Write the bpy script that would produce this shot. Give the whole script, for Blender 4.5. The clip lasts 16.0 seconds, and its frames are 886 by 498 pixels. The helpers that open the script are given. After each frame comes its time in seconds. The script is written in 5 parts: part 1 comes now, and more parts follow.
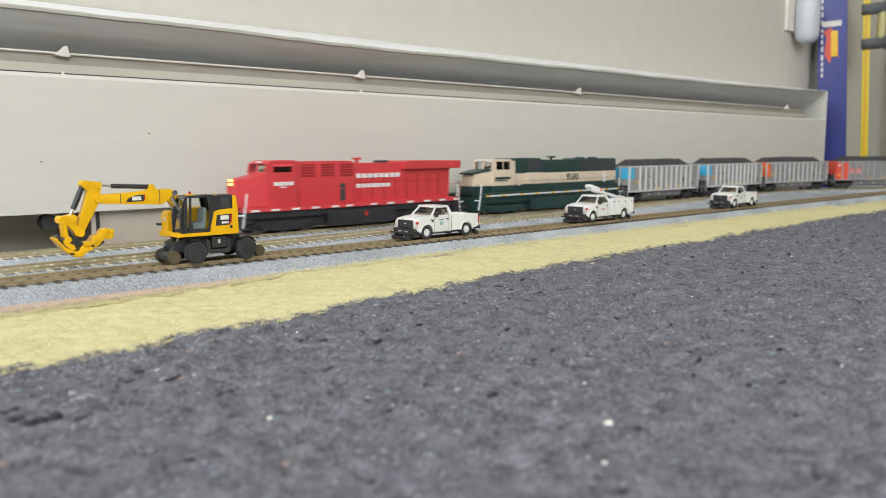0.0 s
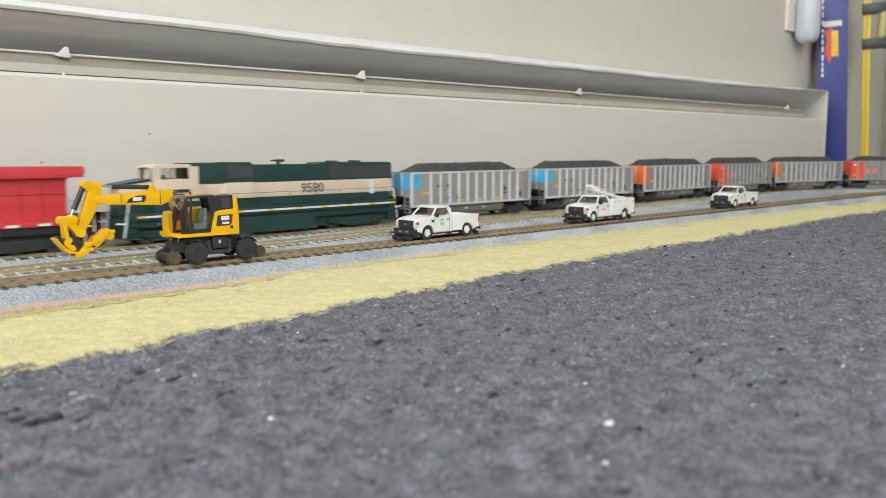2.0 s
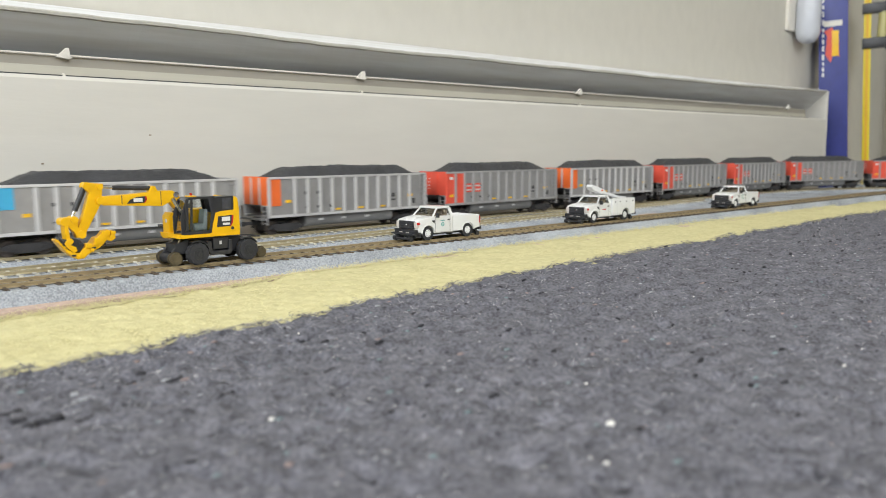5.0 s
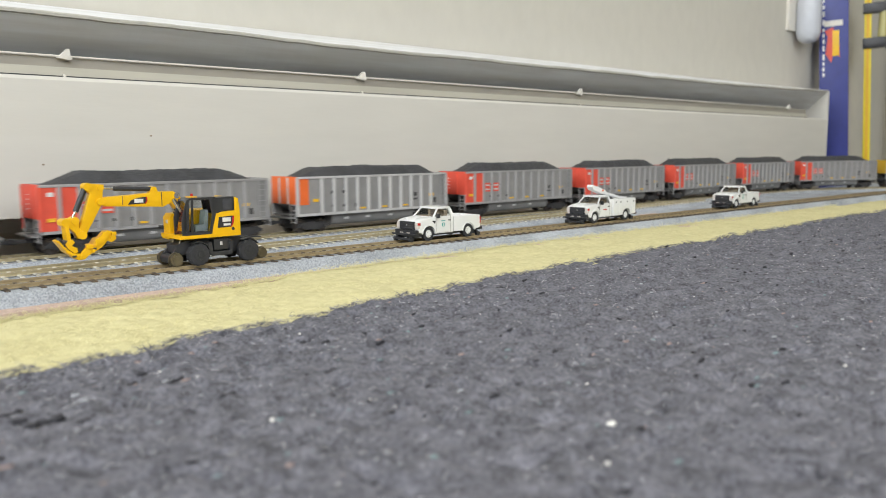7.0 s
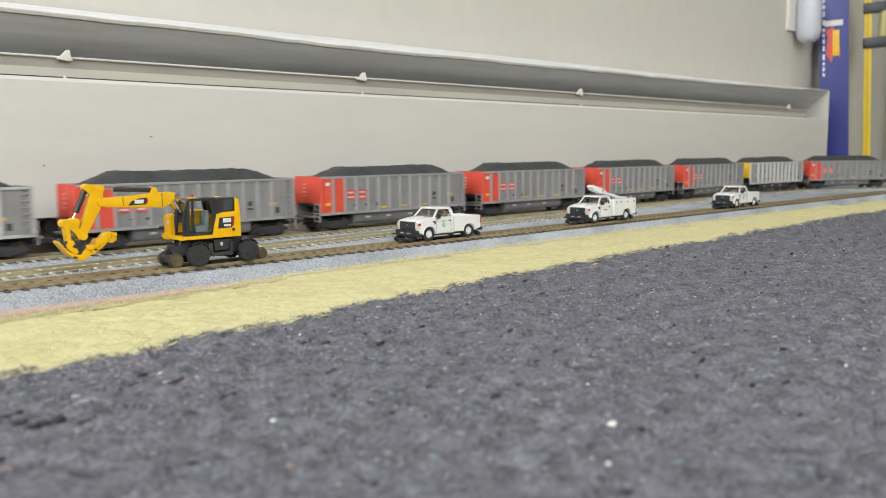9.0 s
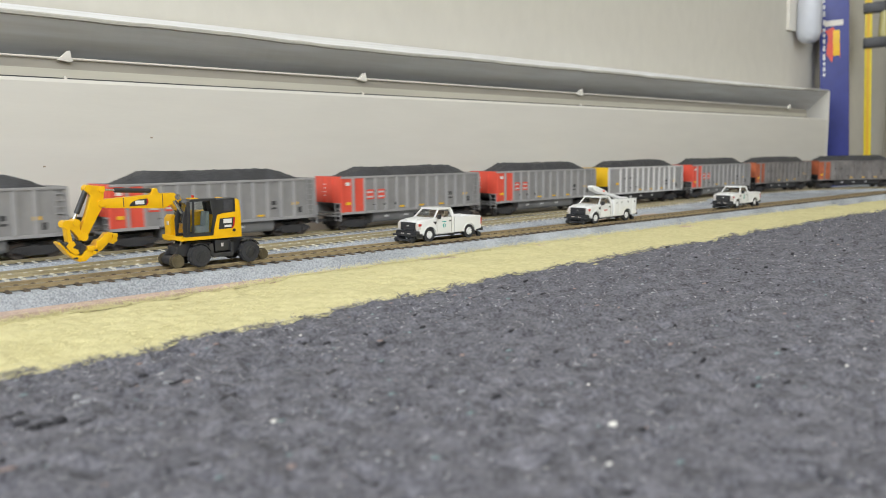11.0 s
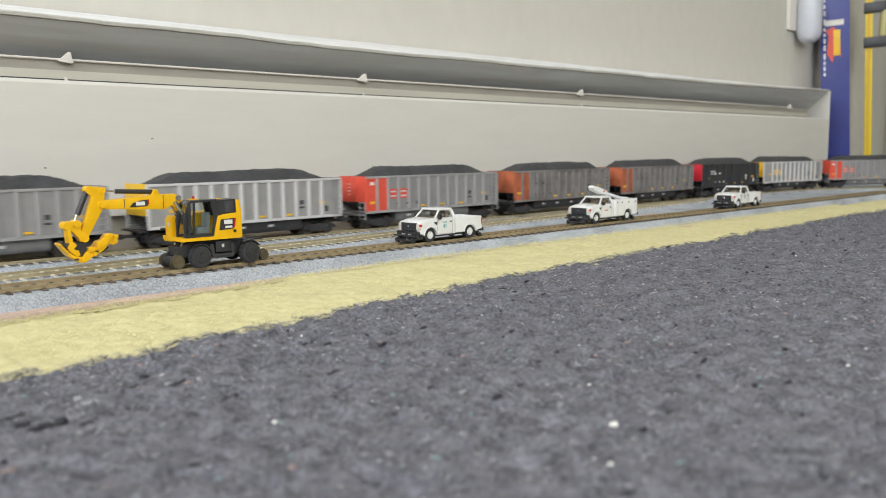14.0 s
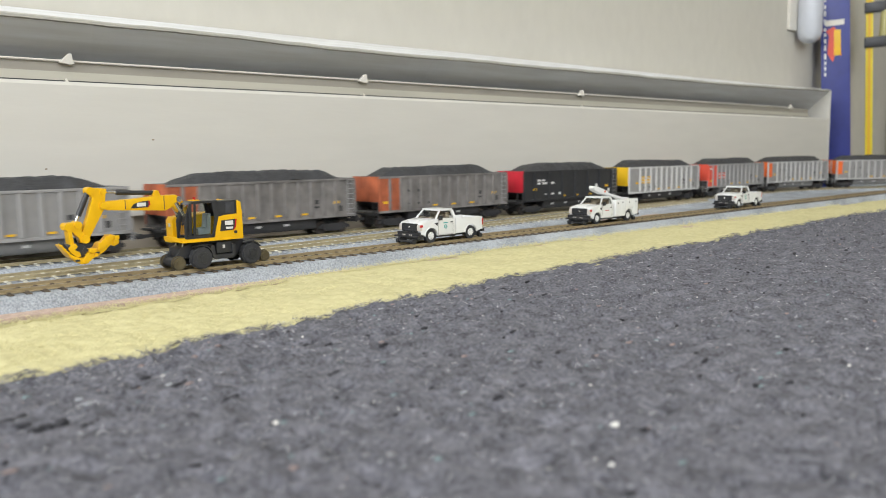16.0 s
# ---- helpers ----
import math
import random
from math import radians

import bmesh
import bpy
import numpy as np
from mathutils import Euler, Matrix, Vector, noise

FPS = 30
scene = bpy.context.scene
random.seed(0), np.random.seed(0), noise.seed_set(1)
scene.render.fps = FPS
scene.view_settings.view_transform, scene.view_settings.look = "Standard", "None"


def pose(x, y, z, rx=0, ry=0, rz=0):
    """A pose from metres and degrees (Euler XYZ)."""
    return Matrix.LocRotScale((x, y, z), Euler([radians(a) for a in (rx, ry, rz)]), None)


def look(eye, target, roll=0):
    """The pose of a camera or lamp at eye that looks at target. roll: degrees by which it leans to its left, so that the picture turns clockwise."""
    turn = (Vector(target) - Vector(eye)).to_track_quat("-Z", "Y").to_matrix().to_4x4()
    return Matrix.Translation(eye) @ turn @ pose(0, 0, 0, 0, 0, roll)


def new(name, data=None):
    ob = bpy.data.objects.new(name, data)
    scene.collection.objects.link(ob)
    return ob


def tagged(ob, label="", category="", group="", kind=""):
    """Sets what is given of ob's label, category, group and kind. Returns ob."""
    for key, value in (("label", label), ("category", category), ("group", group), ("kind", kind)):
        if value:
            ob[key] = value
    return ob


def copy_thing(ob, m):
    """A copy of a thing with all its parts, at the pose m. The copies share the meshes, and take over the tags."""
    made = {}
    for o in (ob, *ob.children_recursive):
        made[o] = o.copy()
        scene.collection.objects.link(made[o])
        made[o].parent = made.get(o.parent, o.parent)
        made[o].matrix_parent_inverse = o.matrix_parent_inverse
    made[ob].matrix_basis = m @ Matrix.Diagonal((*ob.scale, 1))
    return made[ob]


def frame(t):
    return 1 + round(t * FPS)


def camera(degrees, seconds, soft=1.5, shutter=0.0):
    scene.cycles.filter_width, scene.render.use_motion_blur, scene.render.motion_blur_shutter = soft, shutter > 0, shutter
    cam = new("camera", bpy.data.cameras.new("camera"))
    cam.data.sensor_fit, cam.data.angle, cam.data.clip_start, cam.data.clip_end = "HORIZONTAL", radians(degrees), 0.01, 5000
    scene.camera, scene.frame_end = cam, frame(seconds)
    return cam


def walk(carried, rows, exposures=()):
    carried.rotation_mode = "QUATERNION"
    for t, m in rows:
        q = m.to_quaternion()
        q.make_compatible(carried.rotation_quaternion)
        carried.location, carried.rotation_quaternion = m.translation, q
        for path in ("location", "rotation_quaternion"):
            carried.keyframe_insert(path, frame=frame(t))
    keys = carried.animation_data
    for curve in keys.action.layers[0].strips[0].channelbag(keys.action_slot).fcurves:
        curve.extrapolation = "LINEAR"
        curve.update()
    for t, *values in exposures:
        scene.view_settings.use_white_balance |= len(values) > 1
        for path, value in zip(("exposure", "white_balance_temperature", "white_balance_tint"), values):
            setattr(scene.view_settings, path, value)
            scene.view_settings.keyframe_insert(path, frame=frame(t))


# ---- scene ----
# Lengths below are in millimetres of the real model railway (scale 1:87) and become metres on linking.
MM = 0.001

# ---- camera ----
cam = camera(58.7, 16.0, soft=0.9, shutter=0.5)
EYE = Vector((-0.3618, -0.4263, 0.0620))
CAM_TURNS = [(0.0, 42.232, 7.115, 0.147), (2.0, 42.190, 7.092, 0.200), (4.0, 42.160, 7.072, 0.275),
             (7.0, 42.090, 7.030, 0.390), (9.0, 42.060, 7.000, 0.475), (11.5, 42.011, 6.961, 0.562),
             (13.5, 41.978, 6.940, 0.638), (16.0, 41.912, 6.888, 0.755)]


def cam_pose(yaw, pitch, roll):
    a, b = radians(yaw), radians(pitch)
    aim = Vector((math.sin(a) * math.cos(b), math.cos(a) * math.cos(b), -math.sin(b)))
    return look(EYE, EYE + aim, -roll)


walk(cam, [(t, cam_pose(a, b, c)) for t, a, b, c in CAM_TURNS], exposures=[(0.0, 0.02), (3.0, 0.08), (7.0, 0.08), (9.0, 0.05), (12.5, 0.0), (16.0, 0.06)])
cam.data.dof.use_dof = True
cam.data.dof.focus_distance = 0.50
cam.data.dof.aperture_fstop = 14.0

# ---- world and light: daylight through two windows of the room ----
world = bpy.data.worlds.new("sky")
scene.world = world
world.use_nodes = True
sky = world.node_tree.nodes.new("ShaderNodeTexSky")
sky.sky_type = "NISHITA"
sky.sun_disc = False
sky.sun_elevation, sky.sun_rotation = radians(38), radians(200)
world.node_tree.links.new(sky.outputs["Color"], world.node_tree.nodes["Background"].inputs["Color"])
world.node_tree.nodes["Background"].inputs["Strength"].default_value = 0.12


def window_light(name, eye, target, sx, sy, power, colour):
    lamp = bpy.data.lights.new(name, "AREA")
    lamp.shape, lamp.size, lamp.size_y, lamp.energy, lamp.color = "RECTANGLE", sx, sy, power, colour
    ob = new(name, lamp)
    ob.matrix_world = look(eye, target)
    return ob


window_light("window_light_south", (-0.7, -2.28, 1.35), (-0.7, 0.0, 1.0), 1.9, 1.2, 37, (0.94, 0.97, 1.0))
window_light("window_light_west", (-2.28, -0.75, 1.35), (0.0, -0.75, 1.0), 1.6, 1.2, 50, (0.96, 0.98, 1.0))


# ---- materials ----
def mat(name, col, rough=0.5, metal=0.0, var=0.12, scale=400.0, bump=0.0, bscale=None, coarse=40.0, spec=0.5,
        per_object=0.0, glow=0.0, clear=0.0, col2=None, detail=6.0, stretch=None, sheen=0.0, span=(0.3, 0.7)):
    """A procedural surface: two scales of colour variation, relief and uneven gloss."""
    m = bpy.data.materials.new(name)
    m.use_nodes = True
    nt = m.node_tree
    n, l = nt.nodes, nt.links
    p = n["Principled BSDF"]
    tc = n.new("ShaderNodeTexCoord")
    coords = tc.outputs["Object"]
    if stretch:      # brush marks and streaks drawn out along one way
        mp = n.new("ShaderNodeMapping")
        mp.inputs["Scale"].default_value = stretch
        l.new(coords, mp.inputs["Vector"])
        coords = mp.outputs["Vector"]

    def noise_node(s, d=detail):
        k = n.new("ShaderNodeTexNoise")
        k.inputs["Scale"].default_value, k.inputs["Detail"].default_value = s, d
        l.new(coords, k.inputs["Vector"])
        return k

    fine, wide = noise_node(scale), noise_node(coarse, 3.0)
    add = n.new("ShaderNodeMath")
    add.operation = "MULTIPLY_ADD"
    l.new(fine.outputs["Fac"], add.inputs[0])
    add.inputs[1].default_value = 0.6
    half = n.new("ShaderNodeMath")
    half.operation = "MULTIPLY"
    half.inputs[1].default_value = 0.4
    l.new(wide.outputs["Fac"], half.inputs[0])
    l.new(half.outputs[0], add.inputs[2])
    ramp = n.new("ShaderNodeValToRGB")
    ramp.color_ramp.elements[0].position, ramp.color_ramp.elements[1].position = span
    lo = [c * (1 - var) for c in col]
    hi = [min(1, c * (1 + var)) for c in (col2 or col)]
    ramp.color_ramp.elements[0].color, ramp.color_ramp.elements[1].color = (*lo, 1), (*hi, 1)
    l.new(add.outputs[0], ramp.inputs["Fac"])
    out = ramp.outputs["Color"]
    if per_object:
        info = n.new("ShaderNodeObjectInfo")
        hsv = n.new("ShaderNodeHueSaturation")
        mr = n.new("ShaderNodeMapRange")
        mr.inputs["To Min"].default_value, mr.inputs["To Max"].default_value = 1 - per_object, 1 + per_object
        l.new(info.outputs["Random"], mr.inputs["Value"])
        l.new(mr.outputs["Result"], hsv.inputs["Value"])
        l.new(out, hsv.inputs["Color"])
        out = hsv.outputs["Color"]
    l.new(out, p.inputs["Base Color"])
    rr = n.new("ShaderNodeMapRange")
    rr.inputs["To Min"].default_value, rr.inputs["To Max"].default_value = max(0.02, rough - 0.08), min(1, rough + 0.08)
    l.new(wide.outputs["Fac"], rr.inputs["Value"])
    l.new(rr.outputs["Result"], p.inputs["Roughness"])
    p.inputs["Metallic"].default_value = metal
    p.inputs["Specular IOR Level"].default_value = spec
    p.inputs["Coat Weight"].default_value = clear
    p.inputs["Sheen Weight"].default_value = sheen
    if bump:
        b = n.new("ShaderNodeBump")
        b.inputs["Strength"].default_value, b.inputs["Distance"].default_value = bump, 0.0005
        l.new((noise_node(bscale) if bscale else fine).outputs["Fac"], b.inputs["Height"])
        l.new(b.outputs["Normal"], p.inputs["Normal"])
    if glow:
        p.inputs["Emission Color"].default_value = (*col, 1)
        p.inputs["Emission Strength"].default_value = glow
    return m


def speckled(name, tints, rough=0.9):
    """Fibres of mixed colours: each loose bit takes one tint."""
    m = bpy.data.materials.new(name)
    m.use_nodes = True
    n, l = m.node_tree.nodes, m.node_tree.links
    geo, ramp = n.new("ShaderNodeNewGeometry"), n.new("ShaderNodeValToRGB")
    ramp.color_ramp.interpolation = "CONSTANT"
    while len(ramp.color_ramp.elements) < len(tints):
        ramp.color_ramp.elements.new(0.5)
    for e, (at, col) in zip(ramp.color_ramp.elements, tints):
        e.position, e.color = at, (*col, 1)
    l.new(geo.outputs["Random Per Island"], ramp.inputs["Fac"])
    l.new(ramp.outputs["Color"], n["Principled BSDF"].inputs["Base Color"])
    n["Principled BSDF"].inputs["Roughness"].default_value = rough
    n["Principled BSDF"].inputs["Specular IOR Level"].default_value = 0.1
    return m


def glass(name, tint=(0.9, 0.92, 0.9), rough=0.03):
    m = bpy.data.materials.new(name)
    m.use_nodes = True
    p = m.node_tree.nodes["Principled BSDF"]
    p.inputs["Base Color"].default_value = (*tint, 1)
    p.inputs["Roughness"].default_value = rough
    p.inputs["Transmission Weight"].default_value = 1.0
    p.inputs["IOR"].default_value = 1.2
    return m


M = dict(
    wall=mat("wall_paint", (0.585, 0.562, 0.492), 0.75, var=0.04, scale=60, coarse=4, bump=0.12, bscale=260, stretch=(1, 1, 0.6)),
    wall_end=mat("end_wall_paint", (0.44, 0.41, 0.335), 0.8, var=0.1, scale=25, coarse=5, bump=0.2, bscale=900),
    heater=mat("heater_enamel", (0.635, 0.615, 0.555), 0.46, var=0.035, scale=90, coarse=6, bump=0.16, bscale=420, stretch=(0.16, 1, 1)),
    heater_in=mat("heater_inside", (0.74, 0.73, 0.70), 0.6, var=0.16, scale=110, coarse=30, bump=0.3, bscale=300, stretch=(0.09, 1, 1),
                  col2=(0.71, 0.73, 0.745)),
    zinc_and_shadow=mat("zinc_and_shadow_strip", (0.36, 0.335, 0.285), 0.55, 0.1, var=0.15, scale=90, coarse=20, stretch=(0.1, 1, 1)),
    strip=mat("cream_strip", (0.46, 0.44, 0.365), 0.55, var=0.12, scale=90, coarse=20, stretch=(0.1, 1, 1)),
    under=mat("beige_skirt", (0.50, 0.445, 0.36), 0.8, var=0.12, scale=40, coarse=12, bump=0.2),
    # lip colour darkened to paint shade on faces turned to the windows
    lip=mat("shaded_lip_paint", (0.43, 0.415, 0.365), 0.7, var=0.1, scale=200, coarse=40),
    clip=mat("cream_clip", (0.72, 0.69, 0.62), 0.5, var=0.08),
    floor=mat("floor_boards", (0.30, 0.24, 0.17), 0.45, var=0.2, scale=30, coarse=6),
    ceiling=mat("ceiling_paint", (0.82, 0.82, 0.80), 0.9, var=0.03, scale=20, coarse=2),
    black=mat("black_plastic", (0.03, 0.03, 0.032), 0.5, var=0.25, scale=700, bump=0.1),
    blue=mat("blue_card", (0.028, 0.040, 0.225), 0.4, var=0.15, scale=60, coarse=12),
    blue_edge=mat("purple_card_edge", (0.10, 0.07, 0.20), 0.5, var=0.1),
    yellow_tool=mat("yellow_enamel", (0.80, 0.62, 0.02), 0.4, var=0.08, scale=50),
    white=mat("white_plastic", (0.55, 0.57, 0.615), 0.35, var=0.03, scale=100),
    led=mat("red_led", (0.35, 0.02, 0.03), 0.2, var=0.05),
    ballast=mat("grey_ballast", (0.27, 0.292, 0.32), 0.85, var=0.42, scale=1000, coarse=25, bump=1.0, bscale=800, detail=3,
                col2=(0.40, 0.43, 0.465)),
    tie=mat("brown_tie", (0.055, 0.043, 0.032), 0.55, var=0.3, scale=600, per_object=0.35),
    # pale tie and chair colours hold the heater panel's reflection as paint
    tie_sheen=mat("tie_with_sheen", (0.27, 0.275, 0.27), 0.6, var=0.3, scale=600, per_object=0.3),
    chair_glint=mat("tie_chair_glint", (0.60, 0.58, 0.49), 0.5, var=0.12, scale=600, per_object=0.2),
    chair_dark=mat("brown_tie_chair", (0.10, 0.075, 0.05), 0.5, var=0.3, scale=600, per_object=0.35),
    rail=mat("brown_rail", (0.36, 0.285, 0.165), 0.42, 0.25, var=0.25, scale=250, coarse=20),
    rail_pale=mat("pale_rail", (0.41, 0.355, 0.225), 0.42, 0.2, var=0.22, scale=250, coarse=20),
    board=mat("pink_board", (0.51, 0.385, 0.315), 0.8, var=0.25, scale=300, bump=0.4),
    mat_yellow=mat("yellow_fibre_mat", (0.575, 0.53, 0.285), 0.95, var=0.09, scale=260, coarse=40, bump=0.3, bscale=1100,
                   col2=(0.635, 0.59, 0.34), spec=0.1),
    fibre_yellow=mat("yellow_fibre", (0.65, 0.605, 0.35), 0.9, var=0.10, scale=300, coarse=30, spec=0.1),
    mat_dark=mat("dark_felt", (0.066, 0.066, 0.077), 0.95, var=0.36, scale=700, coarse=120, bump=1.0, bscale=1300, spec=0.12,
                 col2=(0.172, 0.172, 0.197), span=(0.33, 0.67), sheen=0.03),
    fibre_dark=mat("dark_fibre", (0.15, 0.148, 0.162), 0.9, var=0.6, scale=200, coarse=60, spec=0.1),
    hair=mat("pale_hair", (0.46, 0.46, 0.47), 0.8, var=0.4, scale=200, coarse=60, spec=0.1),
    pit_shade=mat("dark_pit_shade", (0.045, 0.045, 0.05), 0.95, var=0.5, scale=500, spec=0.1),
    wool=speckled("mixed_wool_and_lit_tops", [(0.0, (0.17, 0.17, 0.185)), (0.42, (0.25, 0.25, 0.26)), (0.66, (0.20, 0.27, 0.28)), (0.80, (0.33, 0.25, 0.23)),
                                 (0.90, (0.40, 0.42, 0.44))]),
    lint=mat("white_lint", (0.75, 0.74, 0.70), 0.9, var=0.1),
)


# ---- mesh helpers ----
def add_box(bm, x0, x1, y0, y1, z0, z1, bevel=0.0, taper=None):
    """A box, bevelled; taper=(dx, dy) draws its top in."""
    dx, dy = taper or (0, 0)
    co = [(x0, y0, z0), (x1, y0, z0), (x1, y1, z0), (x0, y1, z0),
          (x0 + dx, y0 + dy, z1), (x1 - dx, y0 + dy, z1), (x1 - dx, y1 - dy, z1), (x0 + dx, y1 - dy, z1)]
    v = [bm.verts.new(c) for c in co]
    fs = [bm.faces.new([v[i] for i in q]) for q in
          ((3, 2, 1, 0), (4, 5, 6, 7), (0, 1, 5, 4), (1, 2, 6, 5), (2, 3, 7, 6), (3, 0, 4, 7))]
    if bevel:
        bmesh.ops.bevel(bm, geom=list({e for f in fs for e in f.edges}), offset=bevel, segments=2, affect="EDGES", profile=0.7)
    return bm


def add_prism(bm, poly, y0, y1, bevel=0.0, axis="y"):
    """A side outline of (x, z) drawn out from y0 to y1 (axis x: an outline of (y, z) from x0 to x1)."""
    put = (lambda a, b, c: (a, c, b)) if axis == "y" else (lambda a, b, c: (c, a, b))
    if axis == "z":
        put = lambda a, b, c: (a, b, c)
    lo = [bm.verts.new(put(a, b, y0)) for a, b in poly]
    hi = [bm.verts.new(put(a, b, y1)) for a, b in poly]
    k = len(poly)
    fs = [bm.faces.new(lo), bm.faces.new(hi[::-1])]
    fs += [bm.faces.new((lo[(i + 1) % k], lo[i], hi[i], hi[(i + 1) % k])) for i in range(k)]
    bmesh.ops.recalc_face_normals(bm, faces=fs)
    if bevel:
        rim = [e for f in fs[:2] for e in f.edges]
        bmesh.ops.bevel(bm, geom=rim, offset=bevel, segments=2, affect="EDGES", profile=0.7)
    return bm


def add_rod(bm, a, b, r, seg=12, r2=None):
    """A round bar from a to b."""
    a, b = Vector(a), Vector(b)
    d = b - a
    m = Matrix.Translation((a + b) / 2) @ d.to_track_quat("Z", "Y").to_matrix().to_4x4()
    bmesh.ops.create_cone(bm, cap_ends=True, segments=seg, radius1=r, radius2=r if r2 is None else r2, depth=d.length, matrix=m)
    return bm


def add_ball(bm, c, r, squash=(1, 1, 1), seg=12):
    bmesh.ops.create_uvsphere(bm, u_segments=seg, v_segments=seg // 2 + 1, radius=r,
                              matrix=Matrix.Translation(c) @ Matrix.Diagonal((*squash, 1)))
    return bm


def add_quad(bm, a, b, c, d, thick):
    """A thin plate on four corners, thick along its normal."""
    p = [Vector(q) for q in (a, b, c, d)]
    nrm = (p[1] - p[0]).cross(p[3] - p[0]).normalized() * thick
    lo = [bm.verts.new(q) for q in p]
    hi = [bm.verts.new(q + nrm) for q in p]
    fs = [bm.faces.new(lo[::-1]), bm.faces.new(hi)]
    fs += [bm.faces.new((lo[i], lo[(i + 1) % 4], hi[(i + 1) % 4], hi[i])) for i in range(4)]
    bmesh.ops.recalc_face_normals(bm, faces=fs)
    return bm


def mesh_of(bm, name, material, smooth=None):
    me = bpy.data.meshes.new(name)
    bmesh.ops.scale(bm, vec=(MM, MM, MM), verts=bm.verts)
    if smooth:
        for f in bm.faces:
            f.smooth = True
        for e in bm.edges:
            if len(e.link_faces) == 2 and e.calc_face_angle(0) > radians(smooth):
                e.smooth = False
    bm.to_mesh(me)
    bm.free()
    me.materials.append(material)
    return me


def part(name, bm, material, parent=None, label="", at=None, smooth=38):
    """Links a bmesh as one mesh object under a thing or a part."""
    ob = new(name, mesh_of(bm, name, material, smooth))
    if at is not None:
        ob.matrix_basis = Matrix.Translation(Vector(at) * MM)
    if parent:
        ob.parent = parent
    if label:
        ob["label"] = label
    return ob


def piece(name, me, parent, x, y, z, rz=0.0):
    ob = new(name, me)
    ob.parent = parent
    ob.matrix_basis = pose(x * MM, y * MM, z * MM, 0, 0, rz)
    return ob


def thing(name, label, category, x=0, y=0, z=0, rz=0, group=""):
    ob = new(name)
    ob.empty_display_size = 0.01
    ob.matrix_basis = pose(x * MM, y * MM, z * MM, 0, 0, rz)
    return tagged(ob, label, category, group)


def BM():
    return bmesh.new()


# ---- the room ----
FLOOR = -20.0
X0, X1, Y0, Y1, ZT = -2300, 1560, -2300, 232, 2400


def structure(name, bm, material, label, category):
    return tagged(part(name, bm, material, smooth=None), label, category, kind="structure")


structure("floor", add_box(BM(), X0 - 100, X1 + 100, Y0 - 100, Y1 + 100, FLOOR - 40, FLOOR), M["floor"],
          "brown wooden floor beneath the railway", "floor")
structure("ceiling", add_box(BM(), X0 - 100, X1 + 100, Y0 - 100, Y1 + 100, ZT, ZT + 60), M["ceiling"], "plain white ceiling", "ceiling")
structure("wall_north", add_box(BM(), X0 - 100, X1 + 100, Y1, Y1 + 100, FLOOR, ZT), M["wall"],
          "cream painted wall behind the heater", "wall")
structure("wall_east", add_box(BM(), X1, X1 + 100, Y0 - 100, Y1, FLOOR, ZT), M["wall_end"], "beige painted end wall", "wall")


def wall_with_window(name, axis):
    bm = BM()
    if axis == "x":      # along x at y = Y0, window x -1650..250, z 750..1950
        for a in ((X0 - 100, -1650, FLOOR, ZT), (250, X1, FLOOR, ZT), (-1650, 250, FLOOR, 750), (-1650, 250, 1950, ZT)):
            add_box(bm, a[0], a[1], Y0 - 100, Y0, a[2], a[3])
    else:
        for a in ((Y0, -1550, FLOOR, ZT), (50, Y1, FLOOR, ZT), (-1550, 50, FLOOR, 750), (-1550, 50, 1950, ZT)):
            add_box(bm, X0 - 100, X0, a[0], a[1], a[2], a[3])
    return structure(name, bm, M["wall"], "cream painted wall with a window opening", "wall")


wall_with_window("wall_south", "x")
wall_with_window("wall_west", "y")


# ---- baseboard heater along the wall ----
HX0, HX1, HY = -1200, 1092, 164
SAG_X, SAG_Z = (-1200, -220, -100, 20, 90, 300, 700, 850, 1090), (0.5, 0.2, 0.5, -1.3, -1.8, -0.8, 0.3, 2.2, 6.6)      # the hood's edge is not quite straight


